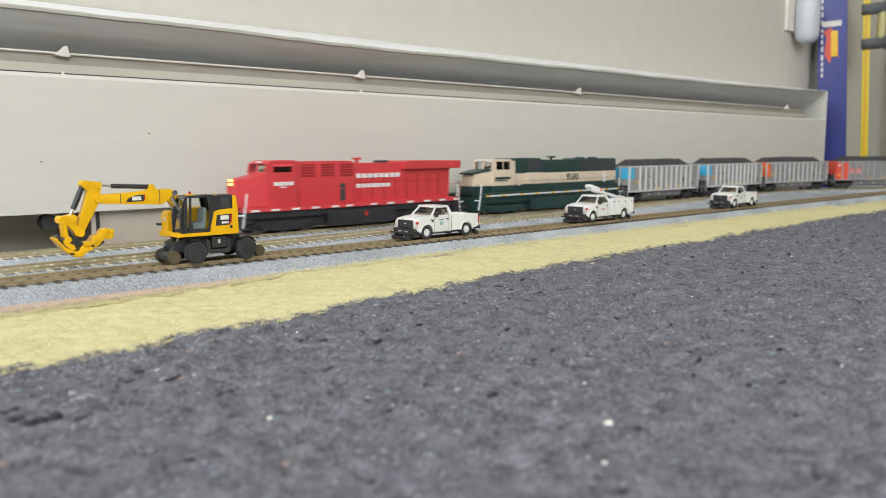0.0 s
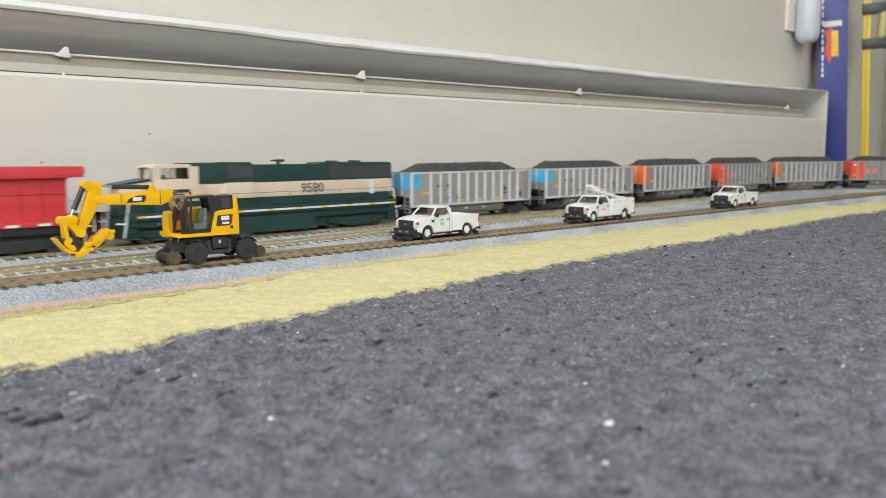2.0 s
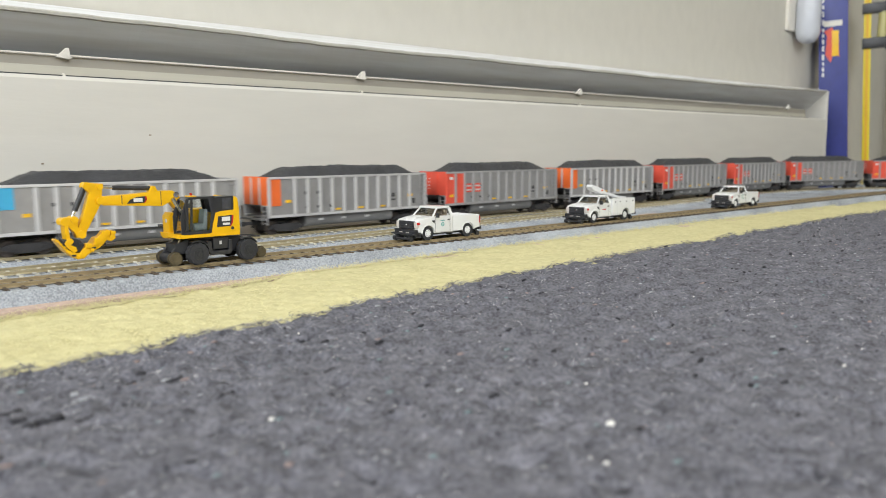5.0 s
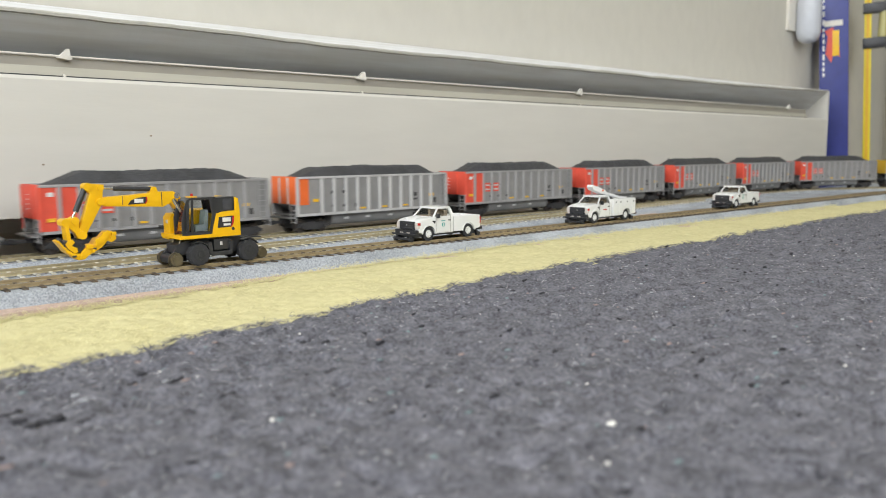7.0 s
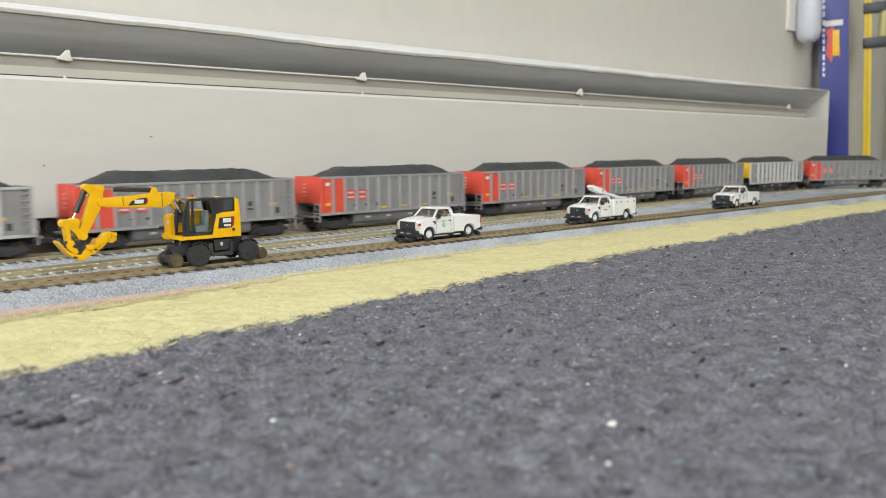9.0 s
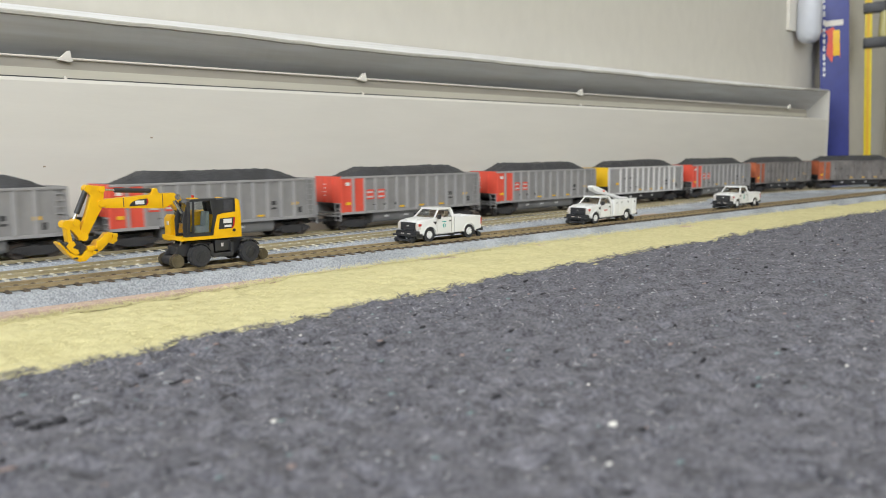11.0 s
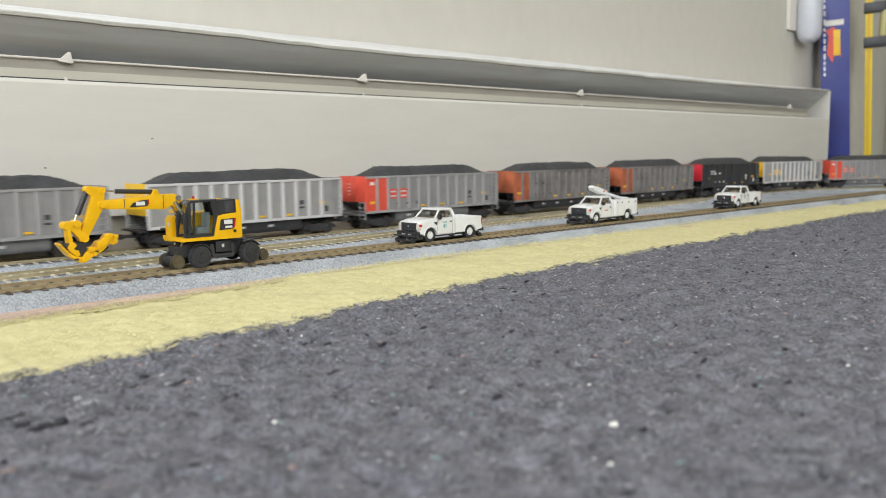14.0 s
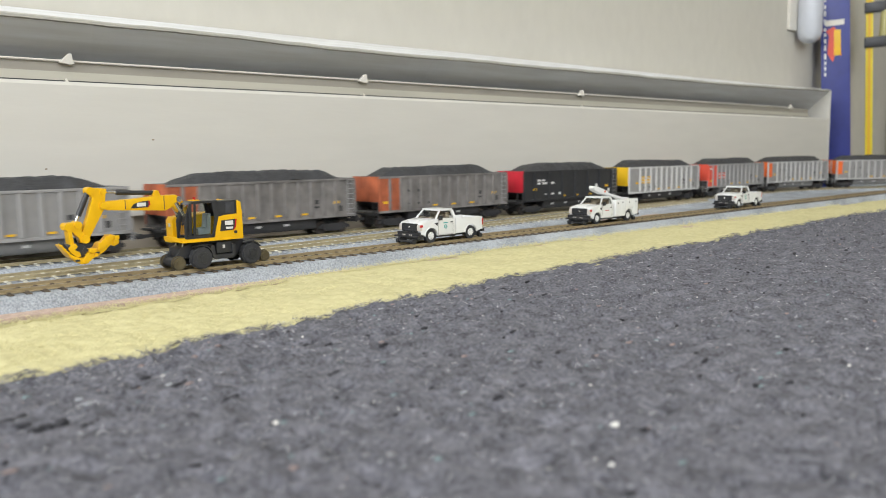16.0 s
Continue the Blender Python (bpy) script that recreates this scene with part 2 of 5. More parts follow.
def baseboard_heater():
    h = thing("baseboard_heater", "long cream enamelled baseboard heater with an open top slot", "heater")
    bm = BM()
    add_prism(bm, [(HY, 19), (HY, 113), (HY + 1.5, 115.5), (HY + 4, 115.5), (HY + 4, 112), (HY + 2, 110), (HY + 2, 22), (HY + 7, 20), (HY + 7, 18.5)],
              HX0, HX1 - 6, axis="x")
    part("front_panel", bm, M["heater"], h, smooth=None)
    bm, bm_lip = BM(), BM()
    rings, edge = [], []
    for i in range(241):      # a hand-painted, slightly dented lip
        x = HX0 + (HX1 - 6 - HX0) * i / 240
        w = 0.7 * noise.noise((x / 34.0, 0.5, 0)) + 0.35 * noise.noise((x / 11.0, 4.5, 0)) + float(np.interp(x, SAG_X, SAG_Z))
        ring = [(HY + 66, 174), (HY + 2, 159.2 + w), (HY, 157.6 + w), (HY + 0.6, 156 + w), (HY + 40, 127), (HY + 41, 128.5), (HY + 4, 157 + w), (HY + 66, 171)]
        edge.append([bm_lip.verts.new((x, a, b)) for a, b in ((HY - 0.4, 157.8 + w), (HY - 0.4, 156.0 + w), (HY + 1.6, 155.3 + w), (HY + 1.8, 159.0 + w))])
        rings.append([bm.verts.new((x, a, b)) for a, b in ring])
    for p, q in zip(rings, rings[1:]):
        for k in range(8):
            bm.faces.new((p[k], p[(k + 1) % 8], q[(k + 1) % 8], q[k]))
    bm.faces.new(rings[0])
    bm.faces.new(rings[-1][::-1])
    bmesh.ops.recalc_face_normals(bm, faces=bm.faces)
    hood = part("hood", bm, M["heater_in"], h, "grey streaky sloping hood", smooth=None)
    for p, q in zip(edge, edge[1:]):
        for k in range(4):
            bm_lip.faces.new((p[k], p[(k + 1) % 4], q[(k + 1) % 4], q[k]))
    bmesh.ops.recalc_face_normals(bm_lip, faces=bm_lip.faces)
    part("lip", bm_lip, M["lip"], hood, "uneven painted lip with shade put into its colour", smooth=60)
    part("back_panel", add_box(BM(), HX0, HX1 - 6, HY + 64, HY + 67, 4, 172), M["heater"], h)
    # brownish tone paints the shadow on the damper's upper half
    part("damper", add_box(BM(), HX0, HX1 - 70, HY + 9, HY + 10, 122.5, 130), M["zinc_and_shadow"], h, "upper damper strip with its shadow painted brownish")
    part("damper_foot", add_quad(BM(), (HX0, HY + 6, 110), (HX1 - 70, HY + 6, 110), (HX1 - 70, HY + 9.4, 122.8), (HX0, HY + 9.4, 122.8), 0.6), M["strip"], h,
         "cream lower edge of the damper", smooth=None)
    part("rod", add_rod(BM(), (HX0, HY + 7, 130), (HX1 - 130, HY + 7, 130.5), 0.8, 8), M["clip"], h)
    # solid black strip in place of the shade inside the slot
    part("seam", add_box(BM(), HX0, HX1 - 70, HY + 3.6, HY + 4.6, 114.6, 116.5), M["black"], h, "narrow black strip painting the shade of the gap")
    for x in (-690, -436, -178, 79, 398, 949):
        bm = BM()
        add_prism(bm, [(x - 7, 128.8), (x - 0.5, 135.2), (x + 1.6, 135.4), (x + 2.2, 131.0), (x + 3.4, 128.4), (x + 1.0, 127.6)], HY + 4, HY + 7.6, 0.4)
        add_prism(bm, [(x - 3.6, 113), (x - 4.4, 117.6), (x - 3.0, 117.8), (x - 0.6, 113)], HY + 2.4, HY + 4.4, 0.3)
        part("clip", bm, M["clip"], h)
    bm = BM()
    add_prism(bm, [(HY - 0.6, 10), (HY - 0.6, 162.4), (HY + 1, 164.6), (HY + 66, 175.5), (HY + 66, 10)], HX1 - 6, HX1, 0.6, axis="x")
    part("end_cap", bm, M["heater"], h)
    for cx, cz, cw, ch in ((-123.5, 75.4, 0.9, 0.5), (-199.6, 55.1, 0.8, 0.5)):
        part("paint_chip", add_box(BM(), cx - cw, cx + cw, HY - 0.25, HY + 0.2, cz - ch, cz + ch, 0.1), M["floor"], h)
    part("skirt", add_box(BM(), -166, HX1 - 10, HY + 8, HY + 10, FLOOR, 24), M["under"], h, "beige skirt under the front panel")
    part("fin_tube", add_rod(BM(), (HX0, HY + 38, 52), (HX1 - 20, HY + 38, 52), 9, 12), M["zinc_and_shadow"], h)
    for x in (-400, -162):
        part("bracket", add_prism(BM(), [(HY + 6, FLOOR), (HY + 6, 24), (HY + 13, 26), (HY + 11, FLOOR)], x - 1, x + 1.2, axis="x"), M["black"], h)
    # black round shape with a short side stub, low under the panel
    bm = add_rod(BM(), (-194, HY + 8, 12), (-194, HY + 20, 12), 5.6, 20)
    add_rod(bm, (-194, HY + 14, 12), (-176, HY + 24, 12), 3.0, 12)
    part("valve", bm, M["black"], h, "black round shape under the heater")
    return h


baseboard_heater()

# ---- track plan: a near track along the mat; a siding that runs slantwise into the train's track; all bend towards the room ----
YA = 0.0
BEND_A, R_A = 855.0, 382.7
BEND_C, R_C, Y_C, SLANT = 771.3, 453.2, 107.3, 0.0215


def bent(u, bend, r):
    """Place and heading at the arc length u of a line along x that turns right at bend, and returns on the far side of its loop."""
    if u <= bend:
        return u, 0.0, 0.0
    a = (u - bend) / r
    if a > math.pi:
        return bend - (a - math.pi) * r, -2 * r, -math.pi
    return bend + r * math.sin(a), r * math.cos(a) - r, -a


def lane_near(u):
    x, y, a = bent(u, BEND_A, R_A)
    return x, YA + y, a


def lane_train(u):
    x, y, a = bent(u, BEND_C, R_C)
    c, d = math.cos(SLANT), math.sin(SLANT)
    return x * c - y * d, Y_C + 5.84 + x * d + y * c, a + SLANT


def lane_siding(u):
    if u < -290:
        return u, 40.0, 0.0
    return u, 40.0 + 0.074 * (u + 290), math.atan(0.074)


def sweep(bm, outline, lane, u0, u1, step=30.0):
    """An outline of (offset, z) carried along a track."""
    k = int((u1 - u0) / step)
    us = [u0 + (u1 - u0) * i / k for i in range(k + 1)]
    rings = []
    for u in us:
        x, yy, a = lane(u)
        rings.append([bm.verts.new((x - o * math.sin(a), yy + o * math.cos(a), z)) for o, z in outline])
    n = len(outline)
    for p, q in zip(rings, rings[1:]):
        for i in range(n):
            bm.faces.new((p[i], p[(i + 1) % n], q[(i + 1) % n], q[i]))
    bm.faces.new(rings[0])
    bm.faces.new(rings[-1][::-1])
    bmesh.ops.recalc_face_normals(bm, faces=bm.faces)
    return bm


U0 = -760.0


def track(lane, label, tie_material, rail_material, base_z, U1=1420.0, chair_material=None, edge=27.0, top=-2.55, tie_step=8.0):
    t = thing("railway_track", label, "model track", group="railway tracks")
    part("roadbed", sweep(BM(), [(-edge, base_z), (-17.5, top), (17.5, top), (edge, base_z)], lane, U0, U1), M["ballast"], t,
         "grey speckled ballast roadbed", smooth=None)
    for s in (-1, 1):
        o = s * 8.25
        bm = sweep(BM(), [(o - 1.4, -2.0), (o - 1.4, -1.7), (o - 0.35, -1.4), (o - 0.45, -0.6), (o - 0.45, 0), (o + 0.45, 0),
                          (o + 0.45, -0.6), (o + 0.35, -1.4), (o + 1.4, -1.7), (o + 1.4, -2.0)], lane, U0, U1)
        part("rail", bm, rail_material, t, smooth=None)
    bm = add_box(BM(), -1.4, 1.4, -14.8, 14.8, -3.2, -2.0, taper=(0.15, 0.3))
    body_faces = len(bm.faces)
    for s in (-1, 1):      # rail chairs and tie end caps; the pale material paints their glints
        add_box(bm, -1.0, 1.0, s * 8.25 - 2.6, s * 8.25 + 2.6, -2.0, -1.45, taper=(0.2, 0.3))
        add_box(bm, -1.2, 1.2, s * 13.8 - 1.1, s * 13.8 + 1.1, -3.3, -1.94)
    me = mesh_of(bm, "tie", tie_material)
    me.materials.append(chair_material)
    for f in me.polygons:
        f.material_index = int(f.index >= body_faces)
    rest = BM()
    for i in range(int((U1 - U0) / tie_step)):
        x, yy, a = lane(U0 + 4 + i * tie_step)
        if i < 290:
            piece("tie", me, t, x, yy, 0, math.degrees(a))
        else:
            c, d = math.cos(a), math.sin(a)
            v = [rest.verts.new((x + p * c - q * d, yy + p * d + q * c, -2.0)) for p, q in ((-1.4, -14.5), (1.4, -14.5), (1.4, 14.5), (-1.4, 14.5))]
            w = [rest.verts.new((k.co.x, k.co.y, -3.2)) for k in v]
            rest.faces.new(v)
            for k in range(4):
                rest.faces.new((v[k], w[k], w[(k + 1) % 4], v[(k + 1) % 4]))
    if len(rest.verts):
        tagged(part("far_ties", rest, tie_material, t, smooth=None), kind="stuff")
    return t


track(lane_near, "brown-railed model track on a grey ballast roadbed beside the yellow mat", M["tie"], M["rail"], -9.5, chair_material=M["chair_dark"], edge=21.0)
track(lane_siding, "empty siding with glints painted on its tie ends running into the train track", M["tie_sheen"], M["rail_pale"], -9.5, 560.0, M["chair_glint"], top=-2.7)
track(lane_train, "model track beside the heater carrying the coal train", M["tie_sheen"], M["rail_pale"], -9.5, 4060.0, M["chair_glint"])
tagged(part("baseboard_sheet", add_box(add_box(BM(), -900, 1540, -34.5, 160, FLOOR, -13.0, 0.3), -900, 1540, -33, 160, -11.9, -9.5, 0.4), M["board"]),
       "thin pinkish board under the tracks", "board", kind="structure")


structure("ballast_bed", add_box(BM(), -900, 1540, 23, 162, -9.4, -5.2, 0.8), M["ballast"], "flat grey ballast bed between the tracks", "ballast")

# ---- mats ----
NOISE_TABLES = {}


def value_noise(x, y, seed):
    """Smooth noise on arrays, -1..1."""
    if seed not in NOISE_TABLES:
        NOISE_TABLES[seed] = np.random.RandomState(seed).rand(256, 256) * 2 - 1
    tab = NOISE_TABLES[seed]
    xi, yi = np.floor(x).astype(int), np.floor(y).astype(int)
    fx, fy = x - xi, y - yi
    fx, fy = fx * fx * (3 - 2 * fx), fy * fy * (3 - 2 * fy)
    g = lambda a, b: tab[a % 256, b % 256]
    return ((g(xi, yi) * (1 - fx) + g(xi + 1, yi) * fx) * (1 - fy) + (g(xi, yi + 1) * (1 - fx) + g(xi + 1, yi + 1) * fx) * fy)


def edge_y(x):
    """The edge between the yellow and the dark mat."""
    base = np.interp(x, (-1150, -301, -206, -61, 143, 468, 655, 1540), (-200, -145, -136, -118, -105, -94, -88, -70))
    return base + 0.7 * value_noise(x / 7.0, x * 0, 5) + 1.0 * value_noise(x / 37.0, x * 0, 6)


def dark_height(x, y):
    h = 0.7 * value_noise(x / 55, y / 55, 1) + 0.5 * value_noise(x / 17, y / 13, 2) + 0.9 * value_noise(x / 6.5, y / 4.6, 3) + 0.65 * value_noise(x / 2.4, y / 2.1, 4)
    nub = value_noise(x / 4.5 + 31, y / 4.5 + 13, 10)
    pit = value_noise(x / 9.0 + 7, y / 5.0 + 3, 11)
    h += np.minimum(np.clip(nub - 0.55, 0, 1) * 6.0, 1.2) - np.minimum(np.clip(pit - 0.55, 0, 1) * 12.0, 2.6)
    return -9.0 + h


def steps(a, b, near, lo, hi):
    """Grid lines, close together about near and wider away from it."""
    out, v = [near], near
    while v < b:
        v += min(hi, lo + abs(v - near) * 0.005)
        out.append(v)
    v = near
    while v > a:
        v -= min(hi, lo + abs(v - near) * 0.005)
        out.insert(0, v)
    return np.array(out)


def grid_mesh(name, X, Y, Z, material):
    ny, nx = X.shape
    co = np.stack([X, Y, Z], -1).reshape(-1, 3) * MM
    idx = np.arange(nx * ny).reshape(ny, nx)
    f = np.stack([idx[:-1, :-1], idx[:-1, 1:], idx[1:, 1:], idx[1:, :-1]], -1).reshape(-1, 4)
    me = bpy.data.meshes.new(name)
    me.from_pydata(co.tolist(), [], f.tolist())
    me.polygons.foreach_set("use_smooth", [True] * len(f))
    me.materials.append(material)
    return new(name, me)


def fibres(name, count, place, length, width, material, seed, lift=0.9):
    """Loose curved hairs, each a thin three-sided strand."""
    rs = np.random.RandomState(seed)
    co, fs = [], []
    for _ in range(count):
        x, y, z = place(rs)
        ln = length * (0.4 + rs.rand() * 1.1)
        a, up = rs.rand() * 2 * math.pi, rs.rand() ** 1.6 * lift
        turn = rs.normal() * 1.1
        k0 = len(co)
        px, py, pz = x, y, z
        for s in range(4):
            w = width * (1 - 0.22 * s)
            ca, sa = math.cos(a), math.sin(a)
            co += [(px - sa * w, py + ca * w, pz), (px + sa * w, py - ca * w, pz), (px, py, pz + 1.5 * w)]
            px, py, pz = px + ca * ln / 3 * math.cos(up), py + sa * ln / 3 * math.cos(up), pz + ln / 3 * math.sin(up)
            a, up = a + turn, up - 0.45
        for s in range(3):
            b = k0 + 3 * s
            for i in range(3):
                j = (i + 1) % 3
                fs.append((b + i, b + j, b + 3 + j, b + 3 + i))
    me = bpy.data.meshes.new(name)
    me.from_pydata((np.array(co) * MM).tolist(), [], fs)
    me.materials.append(material)
    return new(name, me)


xs = steps(-1150, 1540, -250, 1.15, 14)
ts = steps(0, 1, 0.0, 0.0011, 0.02)
ts = ts[ts <= 1.0]
X, T = np.meshgrid(xs, ts)
E = edge_y(xs)[None, :]
Yd = E - T * (E + 1560)
Zd = np.maximum(dark_height(X, Yd), -19.5)
Zd = np.maximum(Zd - 3.2 * np.exp(-(E - Yd) / 1.6), -19.5)
tagged(grid_mesh("dark_mat", X, Yd, Zd, M["mat_dark"]), "dark grey fibrous felt mat with pits and lint", "felt mat", kind="stuff")

xs2 = steps(-1150, 1540, -250, 1.6, 10)
W2 = np.linspace(0, 1, 60)
X2, T2 = np.meshgrid(xs2, W2)
BENDX = np.clip(xs2 - BEND_A, 0, R_A)
front = np.interp(xs2, (-300, -250, -175, -120, -60, 100), (-39, -35, -33, -31, -27.5, -22.5)) + 1.6 * value_noise(xs2 / 8, xs2 * 0, 21) - (R_A - np.sqrt(np.clip(R_A ** 2 - BENDX ** 2, 0, None)))
back = edge_y(xs2) - 6
Yy = front[None, :] * (1 - T2) + np.minimum(back, front - 20)[None, :] * T2
Zy = np.interp(X2, (-300, -175, -120), (-12.0, -11.0, -9.0)) - 2.8 * np.clip((T2 - 0.9) / 0.08, 0, 1) + 0.5 * value_noise(X2 / 30, Yy / 30, 22) + 0.8 * value_noise(X2 / 6, Yy / 6, 23) + 0.5 * value_noise(X2 / 2.5, Yy / 2.5, 24)
Zy[0, :] -= 1.5
tagged(grid_mesh("yellow_mat", X2, Yy, Zy, M["mat_yellow"]), "pale yellow fuzzy fibre mat beside the track", "scenic mat", kind="stuff")

# ---- paints of the vehicles ----
PAINT = {
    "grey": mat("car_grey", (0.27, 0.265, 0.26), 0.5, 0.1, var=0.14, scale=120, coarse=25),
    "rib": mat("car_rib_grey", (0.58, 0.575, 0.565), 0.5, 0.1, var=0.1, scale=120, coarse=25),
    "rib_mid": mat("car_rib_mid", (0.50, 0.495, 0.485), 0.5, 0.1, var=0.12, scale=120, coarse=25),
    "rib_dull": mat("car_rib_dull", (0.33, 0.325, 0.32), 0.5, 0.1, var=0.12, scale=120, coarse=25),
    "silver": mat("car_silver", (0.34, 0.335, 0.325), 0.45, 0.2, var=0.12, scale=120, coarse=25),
    "rusty": mat("car_weathered", (0.14, 0.13, 0.122), 0.65, 0.05, var=0.3, scale=90, coarse=30, col2=(0.22, 0.207, 0.197)),
    "rust_end": mat("car_weathered_orange", (0.24, 0.065, 0.032), 0.65, var=0.35, scale=90, coarse=30, col2=(0.43, 0.115, 0.048)),
    "dark": mat("dark_underframe", (0.036, 0.035, 0.036), 0.6, var=0.35, scale=200),
    "wheel": mat("wheel_steel", (0.10, 0.085, 0.075), 0.5, 0.5, var=0.3, scale=300),
    "tub": mat("tub_grey", (0.20, 0.197, 0.192), 0.5, 0.1, var=0.18, scale=120, coarse=25),
    "coal": mat("coal", (0.02, 0.021, 0.024), 0.6, var=0.6, scale=900, bump=1.0, bscale=900, col2=(0.048, 0.049, 0.053)),
    "blue": mat("car_blue", (0.06, 0.42, 0.68), 0.45, var=0.08, scale=120),
    "orange": mat("car_orange", (0.80, 0.15, 0.03), 0.45, var=0.08, scale=120),
    "red": mat("car_red", (0.70, 0.088, 0.052), 0.45, var=0.09, scale=120),
    "crimson": mat("car_crimson", (0.60, 0.022, 0.04), 0.45, var=0.09, scale=120),
    "yellow": mat("car_yellow", (0.83, 0.50, 0.015), 0.45, var=0.07, scale=120),
    "black": mat("car_black", (0.026, 0.027, 0.03), 0.42, var=0.25, scale=120),
    "mark": mat("yellow_mark", (0.80, 0.46, 0.02), 0.5, var=0.06),
    "white": mat("white_mark", (0.72, 0.72, 0.70), 0.5, var=0.06),
    "stencil": mat("dark_stencil", (0.05, 0.05, 0.05), 0.6, var=0.3),
    "loco_red": mat("loco_red", (0.60, 0.050, 0.058), 0.4, var=0.07, scale=90, coarse=20),
    "loco_grille": mat("loco_red_grille", (0.33, 0.018, 0.022), 0.5, var=0.3, scale=300),
    "green": mat("loco_green", (0.016, 0.048, 0.043), 0.38, var=0.15, scale=90),
    "cream": mat("loco_cream", (0.68, 0.56, 0.43), 0.42, var=0.05, scale=90),
    "grille": mat("dark_grille", (0.045, 0.047, 0.055), 0.6, var=0.3, scale=400),
    "lamp": mat("warm_lamp", (1.0, 0.62, 0.18), 0.3, glow=1.6),
    "rail_white": mat("pale_handrail", (0.70, 0.72, 0.72), 0.4, var=0.05),
    "truck_white": mat("truck_white", (0.76, 0.77, 0.765), 0.28, var=0.025, scale=150, clear=0.4),
    "truck_black": mat("truck_black", (0.027, 0.028, 0.031), 0.38, var=0.2, scale=500),
    "tyre": mat("tyre_rubber", (0.028, 0.029, 0.032), 0.75, var=0.25, scale=600, bump=0.4),
    "tan": mat("tan_interior", (0.26, 0.205, 0.15), 0.8, var=0.12),
    "teal": mat("teal_emblem", (0.05, 0.36, 0.33), 0.5, var=0.05),
    "lamp_red": mat("red_lens", (0.50, 0.03, 0.03), 0.25, var=0.1),
    "lamp_clear": mat("clear_lens", (0.62, 0.58, 0.54), 0.2, var=0.1),
    "chrome": mat("chrome", (0.62, 0.62, 0.62), 0.2, 1.0, var=0.08),
    "cat": mat("machine_yellow", (0.80, 0.45, 0.004), 0.38, var=0.07, scale=200, coarse=60, clear=0.05, spec=0.35),
    "brass": mat("dull_brass", (0.17, 0.145, 0.10), 0.38, 0.8, var=0.3, scale=300),
    "seat": mat("grey_seat", (0.24, 0.29, 0.31), 0.7, var=0.15),
}
GLASS = glass("clear_window")
GLASS_DARK = glass("smoked_window", (0.85, 0.86, 0.85))


def arc(cx, cz, r, a0, a1, n=8):
    return [(cx + r * math.cos(radians(a0 + (a1 - a0) * i / n)), cz + r * math.sin(radians(a0 + (a1 - a0) * i / n))) for i in range(n + 1)]


def wheelset(parent, x, r, name="wheelset", gauge=8.25):
    bm = BM()
    add_rod(bm, (x, -gauge, r), (x, gauge, r), 1.0, 8)
    for s in (-1, 1):
        add_rod(bm, (x, s * (gauge - 0.7), r), (x, s * (gauge + 1.2), r), r, 20)
        add_rod(bm, (x, s * (gauge - 1.2), r), (x, s * (gauge - 0.7), r), r + 0.6, 20)
    return part(name, bm, PAINT["wheel"], parent)


def bogie(parent, cx, wheels, r, half, material):
    """A truck: side frames with their journals and springs; the wheelsets sit in it."""
    bm = BM()
    for s in (-1, 1):
        y0, y1 = (s * 11.2, s * 13.2) if s > 0 else (s * 13.2, s * 11.2)
        top = r + 3.0
        outline = [(cx - half, r - 1), (cx - half, r + 1.2), (cx - half + 4, top), (cx + half - 4, top), (cx + half, r + 1.2), (cx + half, r - 1),
                   (cx + half - 3, r - 0.5), (cx + half * 0.35, 2.2), (cx - half * 0.35, 2.2), (cx - half + 3, r - 0.5)]
        add_prism(bm, outline, y0, y1, 0.25)
        for w in wheels:
            add_rod(bm, (cx + w, s * 12.5, r), (cx + w, s * 14.2, r), 1.6, 10)
    add_box(bm, cx - 3, cx + 3, -12, 12, r - 0.5, r + 3.5)
    add_box(bm, cx - half + 1, cx + half - 1, -7.0, 7.0, 3.2, r + 5)
    b = part("truck", bm, material, parent)
    for w in wheels:
        wheelset(b, cx + w, r)
    return b


def coupler(parent, x, s):
    bm = BM()
    add_box(bm, min(x, x + s * 9), max(x, x + s * 9), -1.3, 1.3, 7.6, 9.8, 0.3)
    add_box(bm, min(x + s * 7.5, x + s * 11.5), max(x + s * 7.5, x + s * 11.5), -2.2, 2.2, 7.0, 10.4, 0.5)
    part("coupler", bm, PAINT["dark"], parent)


def coal_heap(seed):
    rs = np.random.RandomState(seed)
    nx, ny = 74, 22
    x = np.linspace(-77, 77, nx)
    y = np.linspace(-16.6, 16.6, ny)
    Xc, Yc = np.meshgrid(x, y)
    ramp_l, ramp_r = 24 + rs.rand() * 8, 24 + rs.rand() * 10
    prof = np.clip((Xc + 77) / ramp_l, 0, 1) * np.clip((77 - Xc) / ramp_r, 0, 1)
    prof = prof * prof * (3 - 2 * prof) * 0.45 + prof * 0.55
    side = np.clip((16.6 - np.abs(Yc)) / 7.5, 0, 1)
    h = 41.8 + 9.0 * prof * (0.18 + 0.82 * side)
    h += prof * (0.55 * value_noise(Xc / 22 + seed * 9, Yc / 30, 40 + seed) + 0.45 * value_noise(Xc / 5 + seed, Yc / 5, 50 + seed)
                 + 0.6 * value_noise(Xc / 2.6, Yc / 2.6, 60 + seed))
    ob = grid_mesh("coal_load", Xc, Yc, h, PAINT["coal"])
    return ob


